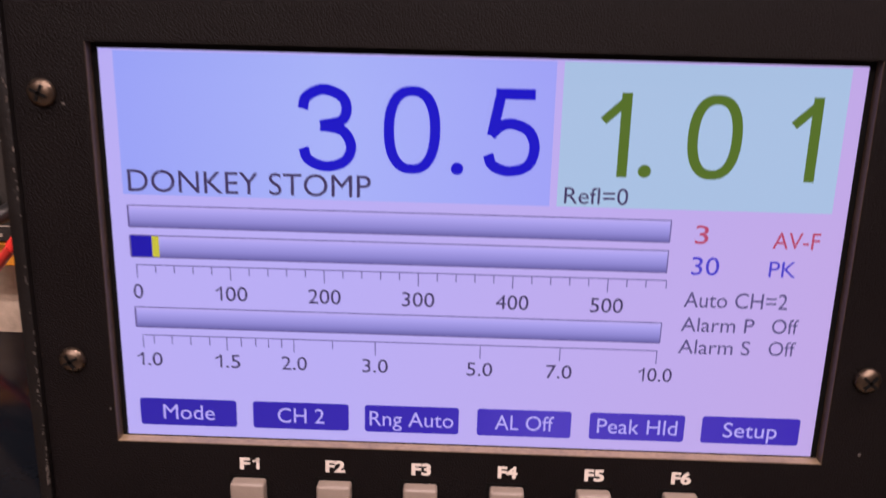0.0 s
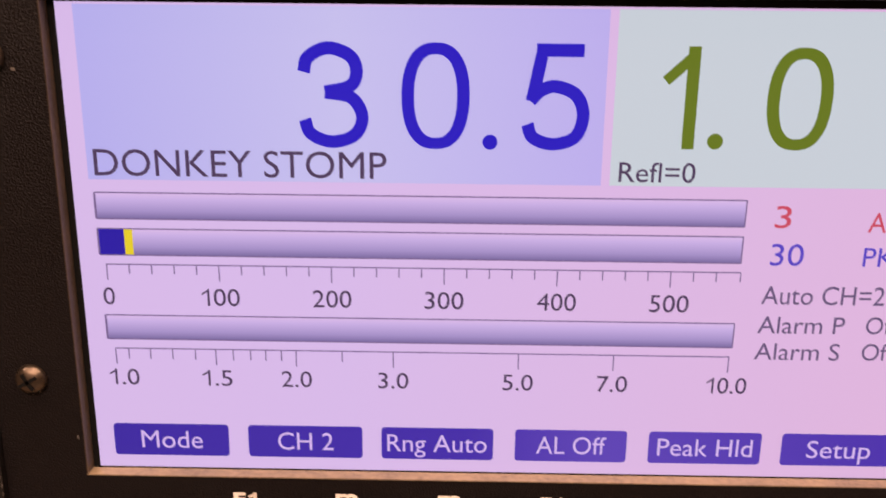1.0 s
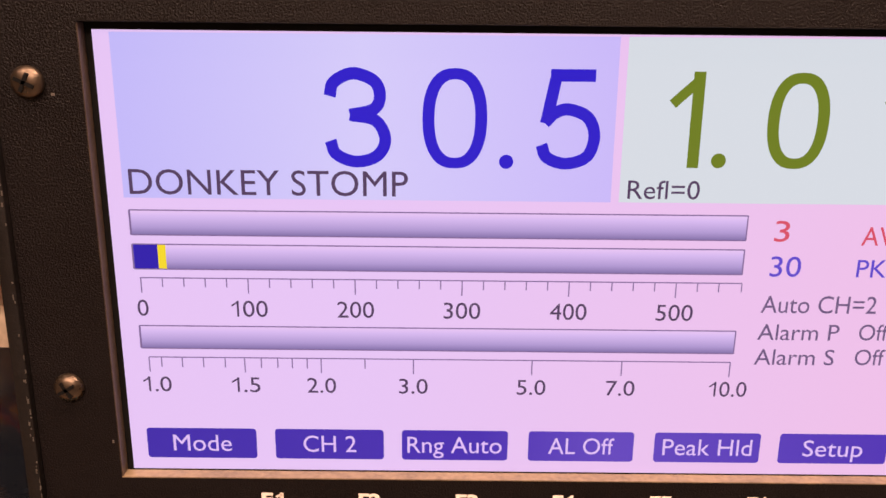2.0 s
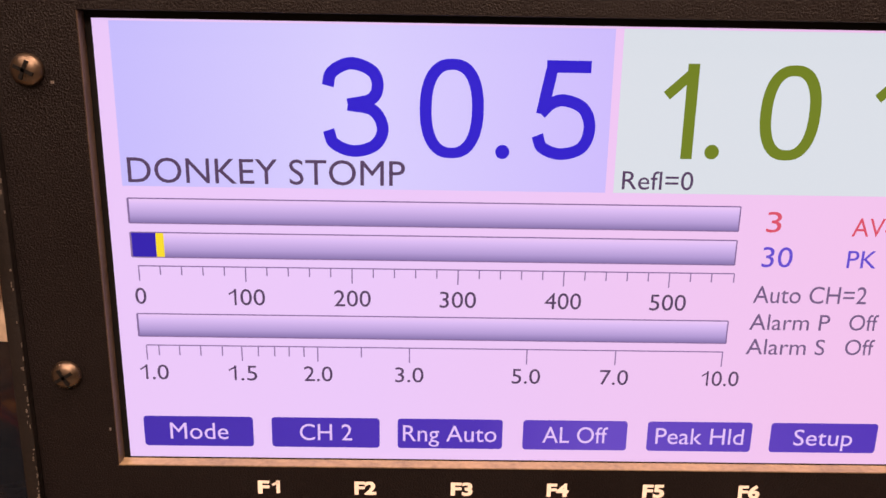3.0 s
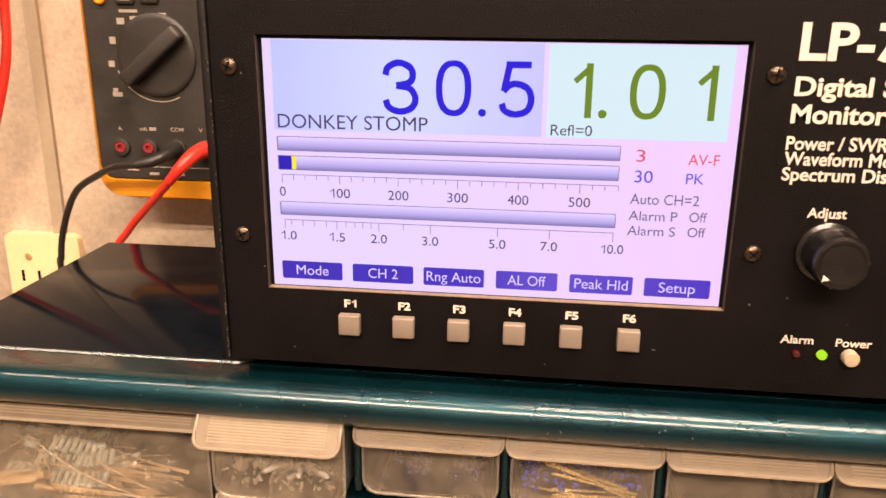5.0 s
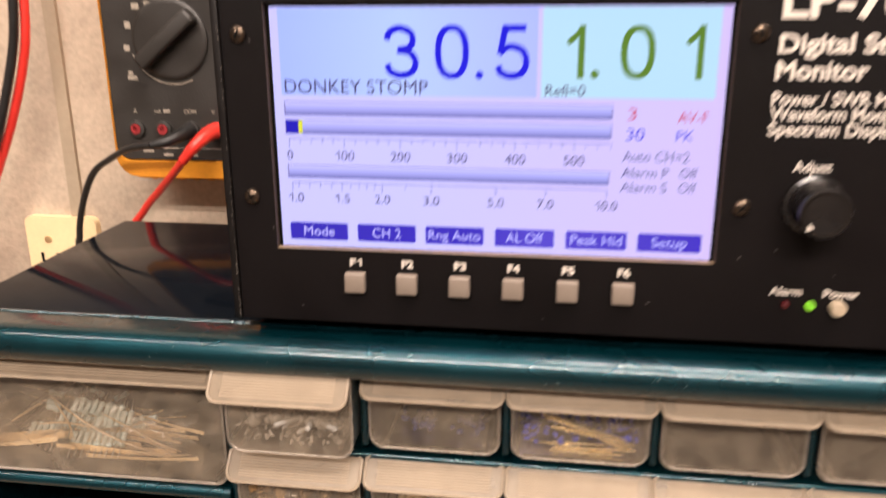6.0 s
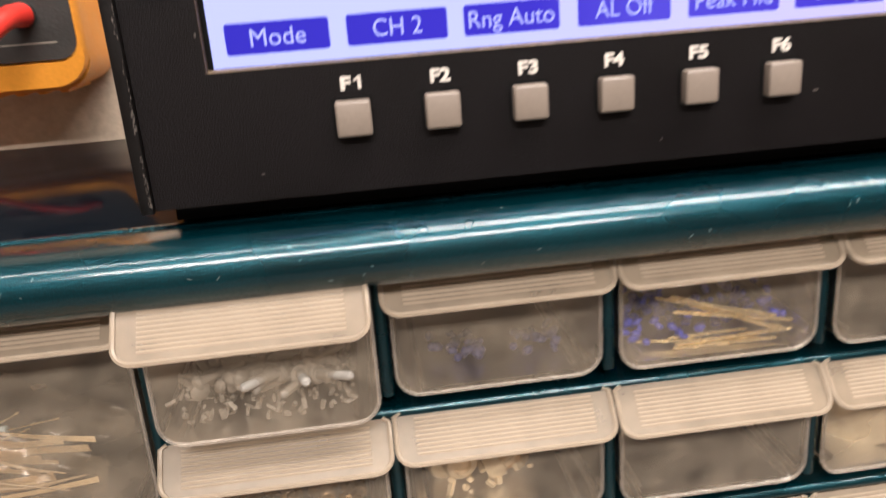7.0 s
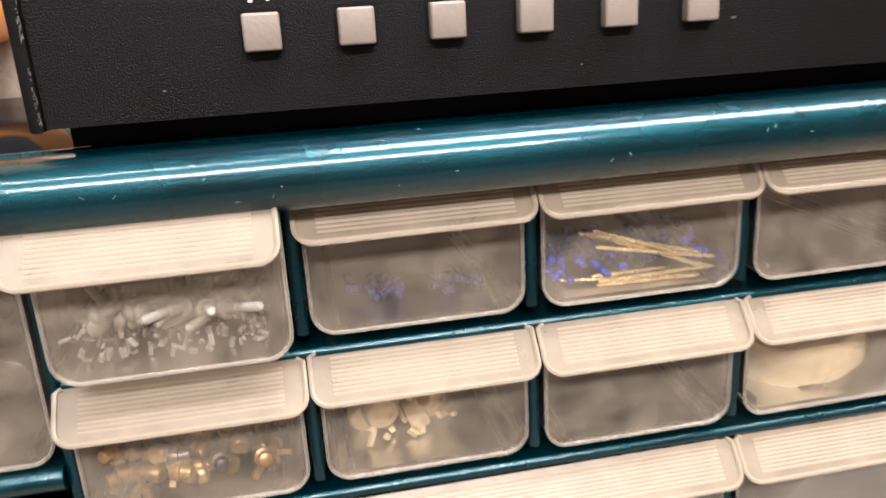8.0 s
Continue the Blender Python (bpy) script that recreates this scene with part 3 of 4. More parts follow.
for s, x in ((1, PL), (-1, PR - 0.003)):
    cover = part("side_cover", boxed(x, x + 0.003, -0.0012, 0.138, PB - 0.0006, PT + 0.001, 0.0007), M_COVER, dev, "black side cover with a worn front edge")
    rnd = random.Random(7 if s > 0 else 9)
    for k in range(70):
        z = PB + 0.001 + (rnd.random() ** 1.7) * 0.11
        xx = x + (0.0024 if s > 0 else 0.0004) + rnd.uniform(-0.0003, 0.0004)
        ln = rnd.uniform(0.0002, 0.0011)
        part("chip", boxed(xx, xx + rnd.uniform(0.00010, 0.00028), -0.00128, -0.0011, z, z + ln), M_WORN, cover)
part("top_cover", boxed(PL + 0.003, PR - 0.003, 0.0032, 0.138, PT - 0.0018, PT + 0.001), M_COVER, dev)
# added dark block: stops wall light showing through the gap below the case
part("gap_filler", boxed(PL + 0.0040, PR - 0.0040, 0.014, 0.134, SHELF + 0.0016, PB + 0.0012), M_DARK, dev, "dark block added under the case to keep the gap black")
for fx in (PL + 0.030, PR - 0.030):
    for fy in (0.052, 0.118):
        foot = lathe([(0.007, SHELF), (0.0075, SHELF + 0.001), (0.0065, PB + 0.001)], 20, axis="Z")
        part("rubber_foot", moved(foot, Matrix.Translation((fx, fy, 0))), M_BLACK, dev)


def screw_at(x, z, turn):
    bm = lathe([(0.0029, -0.0002), (0.0029, -0.0006), (0.0025, -0.0012), (0.0017, -0.0017), (0.0007, -0.0019)], 24)
    s = part("screw", moved(bm, Matrix.Translation((x, 0, z))), M_SCREW, dev, "dark pan-head cross screw")
    c = math.cos(radians(turn)), math.sin(radians(turn))
    for u, v in (c, (-c[1], c[0])):
        q = bmesh.new()
        box(q, -0.0018, 0.0018, -0.00205, -0.0012, -0.00032, 0.00032)
        moved(q, Matrix.Translation((x, 0, z)) @ Matrix.Rotation(math.atan2(v, u), 4, "Y"))
        part("slot", q, M_DARK, s)


for x, z, turn in ((-0.0875, 1.2590, 25), (-0.0865, 1.2018, 60), (0.0853, 1.2595, 10), (0.0850, 1.2028, 40)):
    screw_at(x, z, turn)

# keys with their captions
for i in range(6):
    x, z = -0.0488 + 0.01932 * i, 1.1706
    part("key_well", boxed(x - 0.0045, x + 0.0043, -0.0001, 0.0008, z - 0.0043, z + 0.0045), M_DARK, panel)
    part("function_key", boxed(x - 0.0038, x + 0.0038, -0.0030, 0.0010, z - 0.0038, z + 0.0038, 0.0006, 3), M_KEY, dev, "grey square plastic key")
    lettering("F%d" % (i + 1), x - 0.0021, x + 0.0023, 1.1766, 0.0028, -0.00006, M_INK, panel, 0.04)

# printed titles
for s, x0, x1, base, cap in (
        ("LP-700", 0.0913, 0.1376, 1.2643, 0.0107), ("Digital Station", 0.0913, 0.1418, 1.2536, 0.0056),
        ("Monitor", 0.0912, 0.1192, 1.2453, 0.0056), ("Power / SWR Meter", 0.0909, 0.1357, 1.2370, 0.0041),
        ("Waveform Monitor", 0.0909, 0.1337, 1.2322, 0.0041), ("Spectrum Display", 0.0908, 0.1315, 1.2273, 0.0041),
        ("Adjust", 0.1001, 0.1121, 1.2155, 0.0032), ("Alarm", 0.0974, 0.1080, 1.1724, 0.0028), ("Power", 0.1150, 0.1264, 1.1721, 0.0028)):
    lettering(s, x0, x1, base, cap, -0.00006, M_INK, panel, 0.026 if cap > 0.005 else 0.020)

# adjusting knob
KX, KZ = 0.1072, 1.2050
knob = part("knob", moved(lathe([(0.0092, -0.0003), (0.0097, -0.0008), (0.0097, -0.0030), (0.0085, -0.0036), (0.0083, -0.0148), (0.0077, -0.0158), (0.0070, -0.0160)], 48), Matrix.Translation((KX, 0, KZ))), M_KNOB, dev, "black knurled adjusting knob")
part("knob_face", moved(lathe([(0.0072, -0.0158), (0.0072, -0.0161), (0.0030, -0.0157), (0.0004, -0.0155)], 40), Matrix.Translation((KX, 0, KZ))), M_KNOBFACE, knob, "dished glossy knob face")
bm = bmesh.new()
for k in range(90):
    a = 2 * math.pi * k / 90
    b = bmesh.ops.create_cube(bm, size=1)["verts"]
    bmesh.ops.transform(bm, verts=b, matrix=Matrix.Translation((KX, 0, KZ)) @ Matrix.Rotation(a, 4, "Y") @ Matrix.Translation((0.00835, -0.009, 0)) @ Matrix.Diagonal((0.0003, 0.0104, 0.0003, 1)))
tagged(part("knurling", bm, M_KNOB, knob), kind="stuff")
bm = bmesh.new()
tri = [bm.verts.new((KX + dx, -0.01625, KZ + dz)) for dx, dz in ((-0.0050, -0.0031), (-0.0054, -0.0054), (-0.0031, -0.0049))]
bm.faces.new(tri)
part("pointer", bm, M_INK, knob, "white triangular pointer")

# indicator lamps and power button
part("alarm_lamp", moved(lathe([(0.0014, 0.0), (0.0014, -0.0010), (0.0010, -0.0018), (0.0003, -0.0021)], 20), Matrix.Translation((0.1028, 0, 1.1690))), M_REDLED, dev, "unlit dark red lamp")
M_GREEN = glow("lit_green_lens", (0.38, 0.78, 0.004, 1), 1.0)
part("power_lamp", moved(lathe([(0.0016, 0.0), (0.0016, -0.0012), (0.0012, -0.0021), (0.0003, -0.0025)], 20), Matrix.Translation((0.1110, 0, 1.1690))), M_GREEN, dev, "lit green lamp")
part("power_button", moved(lathe([(0.0026, 0.0), (0.0026, -0.0028), (0.0023, -0.0034), (0.0010, -0.0036)], 24), Matrix.Translation((0.1197, 0, 1.1688))), M_POWER, dev, "round cream push button")
# small chips in the paint
for x, z, w, h in ((0.0562, 1.1668, 0.0010, 0.0005), (0.0858, 1.1848, 0.0006, 0.0007), (-0.0838, 1.2567, 0.0006, 0.0005), (0.1405, 1.1835, 0.0004, 0.0016), (0.1415, 1.1858, 0.0008, 0.0003), (-0.0794, 1.190, 0.0003, 0.0006), (-0.070, 1.1600, 0.0006, 0.0003), (0.020, 1.1590, 0.0004, 0.0003), (0.0975, 1.1878, 0.0005, 0.0006), (0.1175, 1.1800, 0.0003, 0.0002)):
    part("scratch", boxed(x, x + w, -0.00012, 0.0, z, z + h), M_WORN, panel)

# ---- the display and what it shows ----
Y = 0.0030
M_BG = glow_ramp("display_white", [(0.0, srgb(222, 206, 246)), (1.0, srgb(232, 200, 232))], "X", -0.03, 0.085)
M_BOX1 = glow_ramp("display_blue_area", [(0.0, srgb(184, 192, 250)), (0.5, srgb(202, 212, 251)), (1.0, srgb(192, 193, 250))], "X", -0.076, 0.016)
M_BOX2 = glow("display_green_area", srgb(202, 229, 228))
M_BLUETXT = glow("display_blue", srgb(12, 0, 200))
M_GREENTXT = glow("display_green", srgb(96, 128, 14))
M_TXT = glow("display_dark", srgb(72, 58, 92))
M_TXTSOFT = glow("display_grey", srgb(104, 90, 128))
M_REDTXT = glow("display_red", srgb(214, 80, 100))
M_BLUE2 = glow("display_mid_blue", srgb(86, 72, 205))
M_BTN = glow_ramp("display_key_blue", [(0.0, srgb(52, 34, 168)), (0.45, srgb(62, 40, 176)), (0.62, srgb(92, 70, 190)), (1.0, srgb(70, 46, 180))], "X", -0.075, 0.075)
M_BTNTXT = glow("display_key_text", srgb(216, 200, 244))
M_YEL = glow("display_yellow", srgb(236, 226, 30))
M_FILL = glow("display_fill_blue", srgb(22, 6, 170))
M_LINE = glow("display_outline", srgb(120, 104, 150))

lcd = part("display", boxed(SX0, SX1, Y, Y + 0.0001, SZ0 + 0.0008, SZ1), M_BG, dev, "lit lavender-white colour display")
part("display_border", plate_with_hole(SX0 - 0.0020, SX1 + 0.0020, SZ0 - 0.0020, SZ1 + 0.0020, SX0, SX1, SZ0 + 0.0008, SZ1, Y - 0.00005, Y + 0.0002), M_DARK, lcd)


def sx(mm):
    return SX0 + mm / 1000


def sz(mm):
    return SZ0 + mm / 1000


def show(name, bm, mat):
    return part(name, bm, mat, lcd, smooth=0)


def patch(name, x0, x1, z0, z1, mat, lift=0.00008, r=0.0):
    if r:
        return show(name, extrude_y(rounded(sx(x0), sx(x1), sz(z0), sz(z1), r / 1000), Y - lift, Y - lift + 0.00002), mat)
    return show(name, boxed(sx(x0), sx(x1), Y - lift, Y - lift + 0.00002, sz(z0), sz(z1)), mat)


def write(s, x0, x1, base, cap, mat, bold=0.0, lift=0.00016):
    lettering(s, sx(x0), sx(x1), sz(base), cap / 1000, Y - lift, mat, lcd, bold)


patch("power_area", 3.0, 92.4, 56.2, 85.6, M_BOX1)
patch("ratio_area", 93.9, 150.8, 56.2, 85.6, M_BOX2)
for s, x0, x1 in (("3", 40.2, 52.2), ("0", 57.8, 69.4), (".", 71.7, 74.3), ("5", 78.2, 89.8)):
    show("digit", big_digit(s, sx(x0), sx(x1), sz(62.2), sz(80.0), 0.00215, Y - 0.00016), M_BLUETXT)
for s, x0, x1 in (("1", 101.3, 108.2), (".", 110.1, 112.8), ("0", 119.6, 130.6), ("1", 139.6, 146.4)):
    show("digit", big_digit(s, sx(x0), sx(x1), sz(62.7), sz(79.8), 0.0021, Y - 0.00016), M_GREENTXT)
write("DONKEY STOMP", 4.2, 55.2, 56.9, 4.6, M_TXT)
write("Refl=0", 95.4, 108.6, 56.9, 3.4, M_TXT)


def bar(z0, z1, x0=3.8, x1=118.0):
    m = glow_ramp("display_bar", [(0.0, srgb(120, 112, 166)), (0.3, srgb(168, 158, 210)), (0.75, srgb(206, 193, 240)), (1.0, srgb(226, 208, 246))], "Z", sz(z0), sz(z1))
    b = patch("bar", x0, x1, z0, z1, m)
    for a in ((x0, x1, z1 - 0.12, z1 + 0.12), (x0, x1, z0 - 0.12, z0 + 0.12), (x0 - 0.25, x0 + 0.12, z0, z1), (x1 - 0.12, x1 + 0.12, z0, z1)):
        patch("outline", *a, M_LINE, 0.00012)
    return b


bar(49.2, 53.9)
bar(42.6, 47.4)
bar(26.7, 31.3)
patch("level", 3.9, 8.4, 42.7, 47.3, M_FILL, 0.00014)
patch("peak_mark", 8.4, 9.9, 42.7, 47.3, M_YEL, 0.00014)
patch("scale_line", 4.6, 118.2, 40.75, 40.97, M_LINE)
for k in range(28):
    x = 4.75 + 4.065 * k * 0.9945
    if x < 118.4:
        patch("tick", x - 0.11, x + 0.11, 37.9 if k % 5 == 0 else 39.1, 40.8, M_LINE)
patch("tick", 118.1, 118.3, 39.1, 40.8, M_LINE)
for k, s in enumerate(("0", "100", "200", "300", "400", "500")):
    c, w = 4.75 + 20.23 * k, (2.1 if k == 0 else 7.0)
    write(s, c - w / 2, c + w / 2, 33.3, 3.2, M_TXT)
patch("scale_line", 5.0, 117.7, 24.75, 24.97, M_LINE)
for x in (7.4, 11.4, 15.5, 19.7, 26.7, 29.9, 32.7, 35.6, 46.8):
    patch("tick", x - 0.11, x + 0.11, 22.8, 24.8, M_LINE)
for x, s in ((5.0, "1.0"), (23.5, "1.5"), (38.3, "2.0"), (56.2, "3.0"), (79.2, "5.0"), (96.6, "7.0"), (117.6, "10.0")):
    patch("tick", x - 0.11, x + 0.11, 21.8, 24.8, M_LINE)
    w = 7.4 if s == "10.0" else 5.6
    c = x + (1.2 if s == "1.0" else 0)
    write(s, c - w / 2, c + w / 2, 17.7, 3.1, M_TXT)
for s, x0, x1, base, cap, m in (("3", 123.2, 126.0, 49.1, 3.9, M_REDTXT), ("AV-F", 139.5, 149.2, 48.5, 3.5, M_REDTXT), ("30", 123.1, 128.9, 42.3, 3.9, M_BLUE2), ("PK", 139.4, 145.0, 42.3, 3.4, M_BLUE2),
                                ("Auto CH=2", 122.3, 144.2, 35.1, 3.4, M_TXTSOFT), ("Alarm P", 122.2, 137.8, 29.6, 3.2, M_TXTSOFT), ("Off", 141.6, 147.2, 29.7, 3.2, M_TXTSOFT),
                                ("Alarm S", 122.1, 137.5, 24.5, 3.2, M_TXTSOFT), ("Off", 141.5, 147.2, 24.6, 3.2, M_TXTSOFT)):
    write(s, x0, x1, base, cap, m)
for (x0, x1), (s, a, b) in zip(((3.2, 25.0), (28.7, 50.3), (53.9, 75.0), (79.1, 100.1), (104.2, 125.3), (129.1, 150.7)),
                               (("Mode", 8.4, 20.0), ("CH 2", 34.3, 44.8), ("Rng Auto", 55.0, 73.8), ("AL Off", 83.1, 96.2), ("Peak Hld", 105.9, 123.7), ("Setup", 133.9, 145.8))):
    patch("soft_key", x0, x1, 3.3, 9.8, M_BTN, 0.00008, 0.7)
    write(s, a, b, 4.9, 3.5, M_BTNTXT)

# ---- multimeter on the wall ----
mm = thing("multimeter", "charcoal multimeter in a yellow rubber holster, hung on the wall", "multimeter", (-0.207, BACK, 1.16))
MX0, MX1, MZ0, MZ1 = -0.2505, -0.1600, 1.164, 1.350
face = [(px, pz) for px, pz in rounded(MX0 + 0.0018, MX1 - 0.0018, MZ0 + 0.0135, MZ1 - 0.006, 0.008)]
bm = extrude_y(rounded(MX0, MX1, MZ0, MZ1, 0.014, "1111", 7), 0.197, BACK)
part("holster", bm, M_YELLOW, mm, "yellow rubber holster")
bm = bmesh.new()
lip_out, lip_in = rounded(MX0, MX1, MZ0 + 0.002, MZ1, 0.014, "1111", 7), rounded(MX0 + 0.0014, MX1 - 0.0014, MZ0 + 0.0125, MZ1 - 0.005, 0.009, "1111", 7)
n = len(lip_out)
A, B, C, D = ([bm.verts.new((x, y, z)) for x, z in o] for o, y in ((lip_out, 0.197), (lip_out, 0.191), (lip_in, 0.189), (lip_in, 0.197)))
for i in range(n):
    j = (i + 1) % n
    for q in ((A[i], A[j], B[j], B[i]), (B[i], B[j], C[j], C[i]), (C[i], C[j], D[j], D[i])):
        bm.faces.new(q)
bmesh.ops.recalc_face_normals(bm, faces=bm.faces)
part("holster_rim", bm, M_YELLOW, mm, "raised yellow rim")
for k in range(7):
    x = MX0 + 0.017 + 0.0095 * k
    part("grip_rib", boxed(x, x + 0.004, 0.200, 0.232, MZ0 - 0.0014, MZ0 + 0.001, 0.0006), M_YELLOW, mm)
body = part("meter_body", extrude_y(face, 0.1905, 0.1972), M_METER, mm, "charcoal front of the meter")
DX, DZ = -0.2065, 1.2500
part("dial", moved(lathe([(0.0235, 0.1906), (0.0235, 0.1890), (0.0225, 0.1882), (0.0205, 0.1880)], 48), Matrix.Translation((DX, 0, DZ))), M_METER, mm, "round selector dial")
q = boxed(-0.0225, 0.0225, -0.009, 0.0, -0.0048, 0.0048, 0.0022, 3)
part("dial_knob", moved(q, Matrix.Translation((DX, 0.1882, DZ)) @ Matrix.Rotation(radians(-40), 4, "Y")), M_METER, mm, "dark bar knob turned to the lower left")
part("dial_mark", boxed(DX - 0.0225, DX - 0.0200, 0.1785, 0.1795, DZ - 0.0200, DZ - 0.0180), M_METERINK, mm)
arc = tube_along([(DX + 0.0265 * math.cos(radians(a)), 0.1904, DZ + 0.0265 * math.sin(radians(a))) for a in range(200, 300, 12)], 0.0004, 6, 3)
part("dial_scale", arc, M_METERINK, body)
for x, m in ((-0.2335, M_SOCKET), (-0.2160, M_SOCKET), (-0.1985, M_BLACK), (-0.1810, M_SOCKET)):
    ring = lathe([(0.0052, 0.1906), (0.0052, 0.1880), (0.0034, 0.1876), (0.0030, 0.1896)], 24)
    j = part("jack", moved(ring, Matrix.Translation((x, 0, 1.1965))), M_METER, mm, "round banana socket")
    part("socket", moved(lathe([(0.0031, 0.1890), (0.0031, 0.1872), (0.0016, 0.1872), (0.0015, 0.1888)], 20), Matrix.Translation((x, 0, 1.1965))), m, j)
# printed marks too small to read
for x0, x1, z0, z1 in (
                       (-0.2315, -0.2245, 1.1820, 1.1832), (-0.2180, -0.2120, 1.1796, 1.1812), (-0.2010, -0.1960, 1.1796, 1.1812), (-0.2300, -0.1700, 1.1844, 1.1849),
                       (-0.2360, -0.2300, 1.2260, 1.2285), (-0.2365, -0.2330, 1.2430, 1.2465), (-0.2345, -0.2310, 1.2560, 1.2600), (-0.2290, -0.2245, 1.2670, 1.2705), (-0.2210, -0.2160, 1.2695, 1.2715), (-0.2270, -0.2160, 1.2735, 1.2752), (-0.2030, -0.1990, 1.2710, 1.2735)):
    part("print_mark", boxed(x0, x1, 0.1901, 0.1906, z0, z1), M_METERINK, body)
for word, x0, x1 in (("A", -0.2352, -0.2328), ("mA", -0.2215, -0.2170), ("COM", -0.2025, -0.1945), ("V", -0.1850, -0.1826)):
    lettering(word, x0, x1, 1.2062, 0.0023, 0.19040, M_METERINK, body, 0.01)
part("print_mark", boxed(-0.2155, -0.2115, 0.1901, 0.1906, 1.2064, 1.2083), M_METERINK, body)
part("orange_key", moved(lathe([(0.0036, 0.1906), (0.0036, 0.1885), (0.0028, 0.1878)], 20), Matrix.Translation((-0.2375, 0, 1.2815))), M_ORANGE, mm, "round orange key")
for x, z in ((-0.2225, 1.2810), (-0.2080, 1.2815), (-0.2225, 1.2930), (-0.2080, 1.2930)):
    part("meter_key", boxed(x - 0.0055, x + 0.0055, 0.1880, 0.1906, z - 0.0028, z + 0.0028, 0.0008), M_METER, mm, "dark grey oblong key")
    part("key_mark", boxed(x - 0.0035, x + 0.0035, 0.1876, 0.1880, z - 0.0010, z + 0.0008), M_METERINK, body)
part("meter_display", boxed(-0.2420, -0.1700, 0.1895, 0.1906, 1.2995, 1.3360, 0.0004), M_LCDGLASS, mm, "grey-green blank meter display")

# ---- test leads and other cables ----
lead = thing("black_test_lead", "black rubber test lead plugged into the multimeter", "cable", (-0.2, 0.19, 1.1))
part("plug", tube_along([(-0.1985, 0.189, 1.1965), (-0.1990, 0.176, 1.1950), (-0.2040, 0.168, 1.1925), (-0.2130, 0.166, 1.1905)], lambda s: 0.0046 - 0.0020 * s, 14), M_BLACK, lead)
part("cord", tube_along([(-0.2130, 0.166, 1.1905), (-0.2280, 0.169, 1.1880), (-0.2460, 0.178, 1.1800), (-0.2640, 0.186, 1.1690), (-0.2780, 0.193, 1.1490), (-0.2870, 0.197, 1.1230), (-0.2900, 0.200, 1.0800), (-0.2850, 0.200, 0.7480)], 0.0021), M_BLACK, lead)
lead = thing("red_test_lead", "red rubber test lead plugged into the multimeter", "cable", (-0.2, 0.19, 1.1))
part("plug", tube_along([(-0.1810, 0.189, 1.1965), (-0.1825, 0.176, 1.1955), (-0.1870, 0.168, 1.1900), (-0.1950, 0.167, 1.1810)], lambda s: 0.0052 - 0.0024 * s, 14), M_RED, lead)
part("cord", tube_along([(-0.1950, 0.167, 1.1810), (-0.2060, 0.174, 1.1710), (-0.2190, 0.183, 1.1600), (-0.2360, 0.191, 1.1440), (-0.2520, 0.196, 1.1200), (-0.2560, 0.200, 1.0600), (-0.2500, 0.200, 0.7480)], 0.0024), M_RED, lead)
solid("black_wire", tube_along([(-0.302, 0.200, 1.420), (-0.305, 0.200, 1.330), (-0.310, 0.200, 1.285), (-0.316, 0.200, 1.245), (-0.334, 0.200, 1.195), (-0.350, 0.200, 1.160), (-0.360, 0.200, 1.130), (-0.360, 0.200, 1.080), (-0.350, 0.200, 0.748)], 0.0030), M_BLACK, "black insulated wire hanging beside the cabinet", "cable")
solid("red_wire", tube_along([(-0.300, 0.206, 1.420), (-0.302, 0.206, 1.330), (-0.307, 0.206, 1.285), (-0.312, 0.206, 1.245), (-0.328, 0.206, 1.200), (-0.350, 0.206, 1.155), (-0.372, 0.206, 1.110), (-0.372, 0.206, 1.060), (-0.370, 0.206, 0.748)], 0.0030), M_RED, "red insulated wire hanging beside the black one", "cable")
outlet = thing("wall_outlet", "cream plastic outlet plate on the beige wall", "outlet", (-0.322, BACK, 1.07))
plate = part("plate", extrude_y(rounded(-0.3490, -0.2950, 1.016, 1.1270, 0.005), BACK - 0.006, BACK), M_OUTLET, outlet)
for z in (1.1105, 1.0560):
    part("plate_screw", moved(lathe([(0.0026, BACK - 0.0058), (0.0026, BACK - 0.0066), (0.0016, BACK - 0.0070)], 16), Matrix.Translation((-0.3325, 0, z))), M_BRASS, plate)
for z in (1.0965, 1.0700):
    for dx in (-0.006, 0.006):
        part("slot", boxed(-0.3325 + dx - 0.001, -0.3325 + dx + 0.001, BACK - 0.0064, BACK - 0.0058, z - 0.004, z + 0.004), M_DARK, plate)

# ---- what lies in the drawers ----
R = random.Random(5)


def bolt_mesh(name, length, mat):
    bm = lathe([(0.0022, 0.0), (0.0024, 0.0003), (0.0024, 0.0010), (0.0017, 0.0018), (0.0005, 0.0021)], 14, axis="Z")
    lathe([(0.0012, 0.0), (0.0012, -length * 0.35), (0.0010, -length * 0.37), (0.0011, -length), (0.0006, -length - 0.0006)], 9, bm, "Z")
    return mesh_of(name, bm, mat)


BOLTS = [bolt_mesh("bolt", ln, M_ZINC) for ln in (0.0075, 0.0095, 0.0110)]


def scatter(name, meshes, count, x0, x1, y0, y1, z0, z1, label, category, group, flat=0.35):
    for _ in range(count):
        ob = new(name, R.choice(meshes))
        u = R.random()
        ob.matrix_world = Matrix.Translation((R.uniform(x0, x1), y0 + (y1 - y0) * R.random() ** 1.6, z0 + (z1 - z0) * u)) @ Euler((math.pi / 2 + R.uniform(-flat, flat), R.uniform(-flat, flat), R.uniform(0, 6.28))).to_matrix().to_4x4()
        tagged(ob, label, category, group)


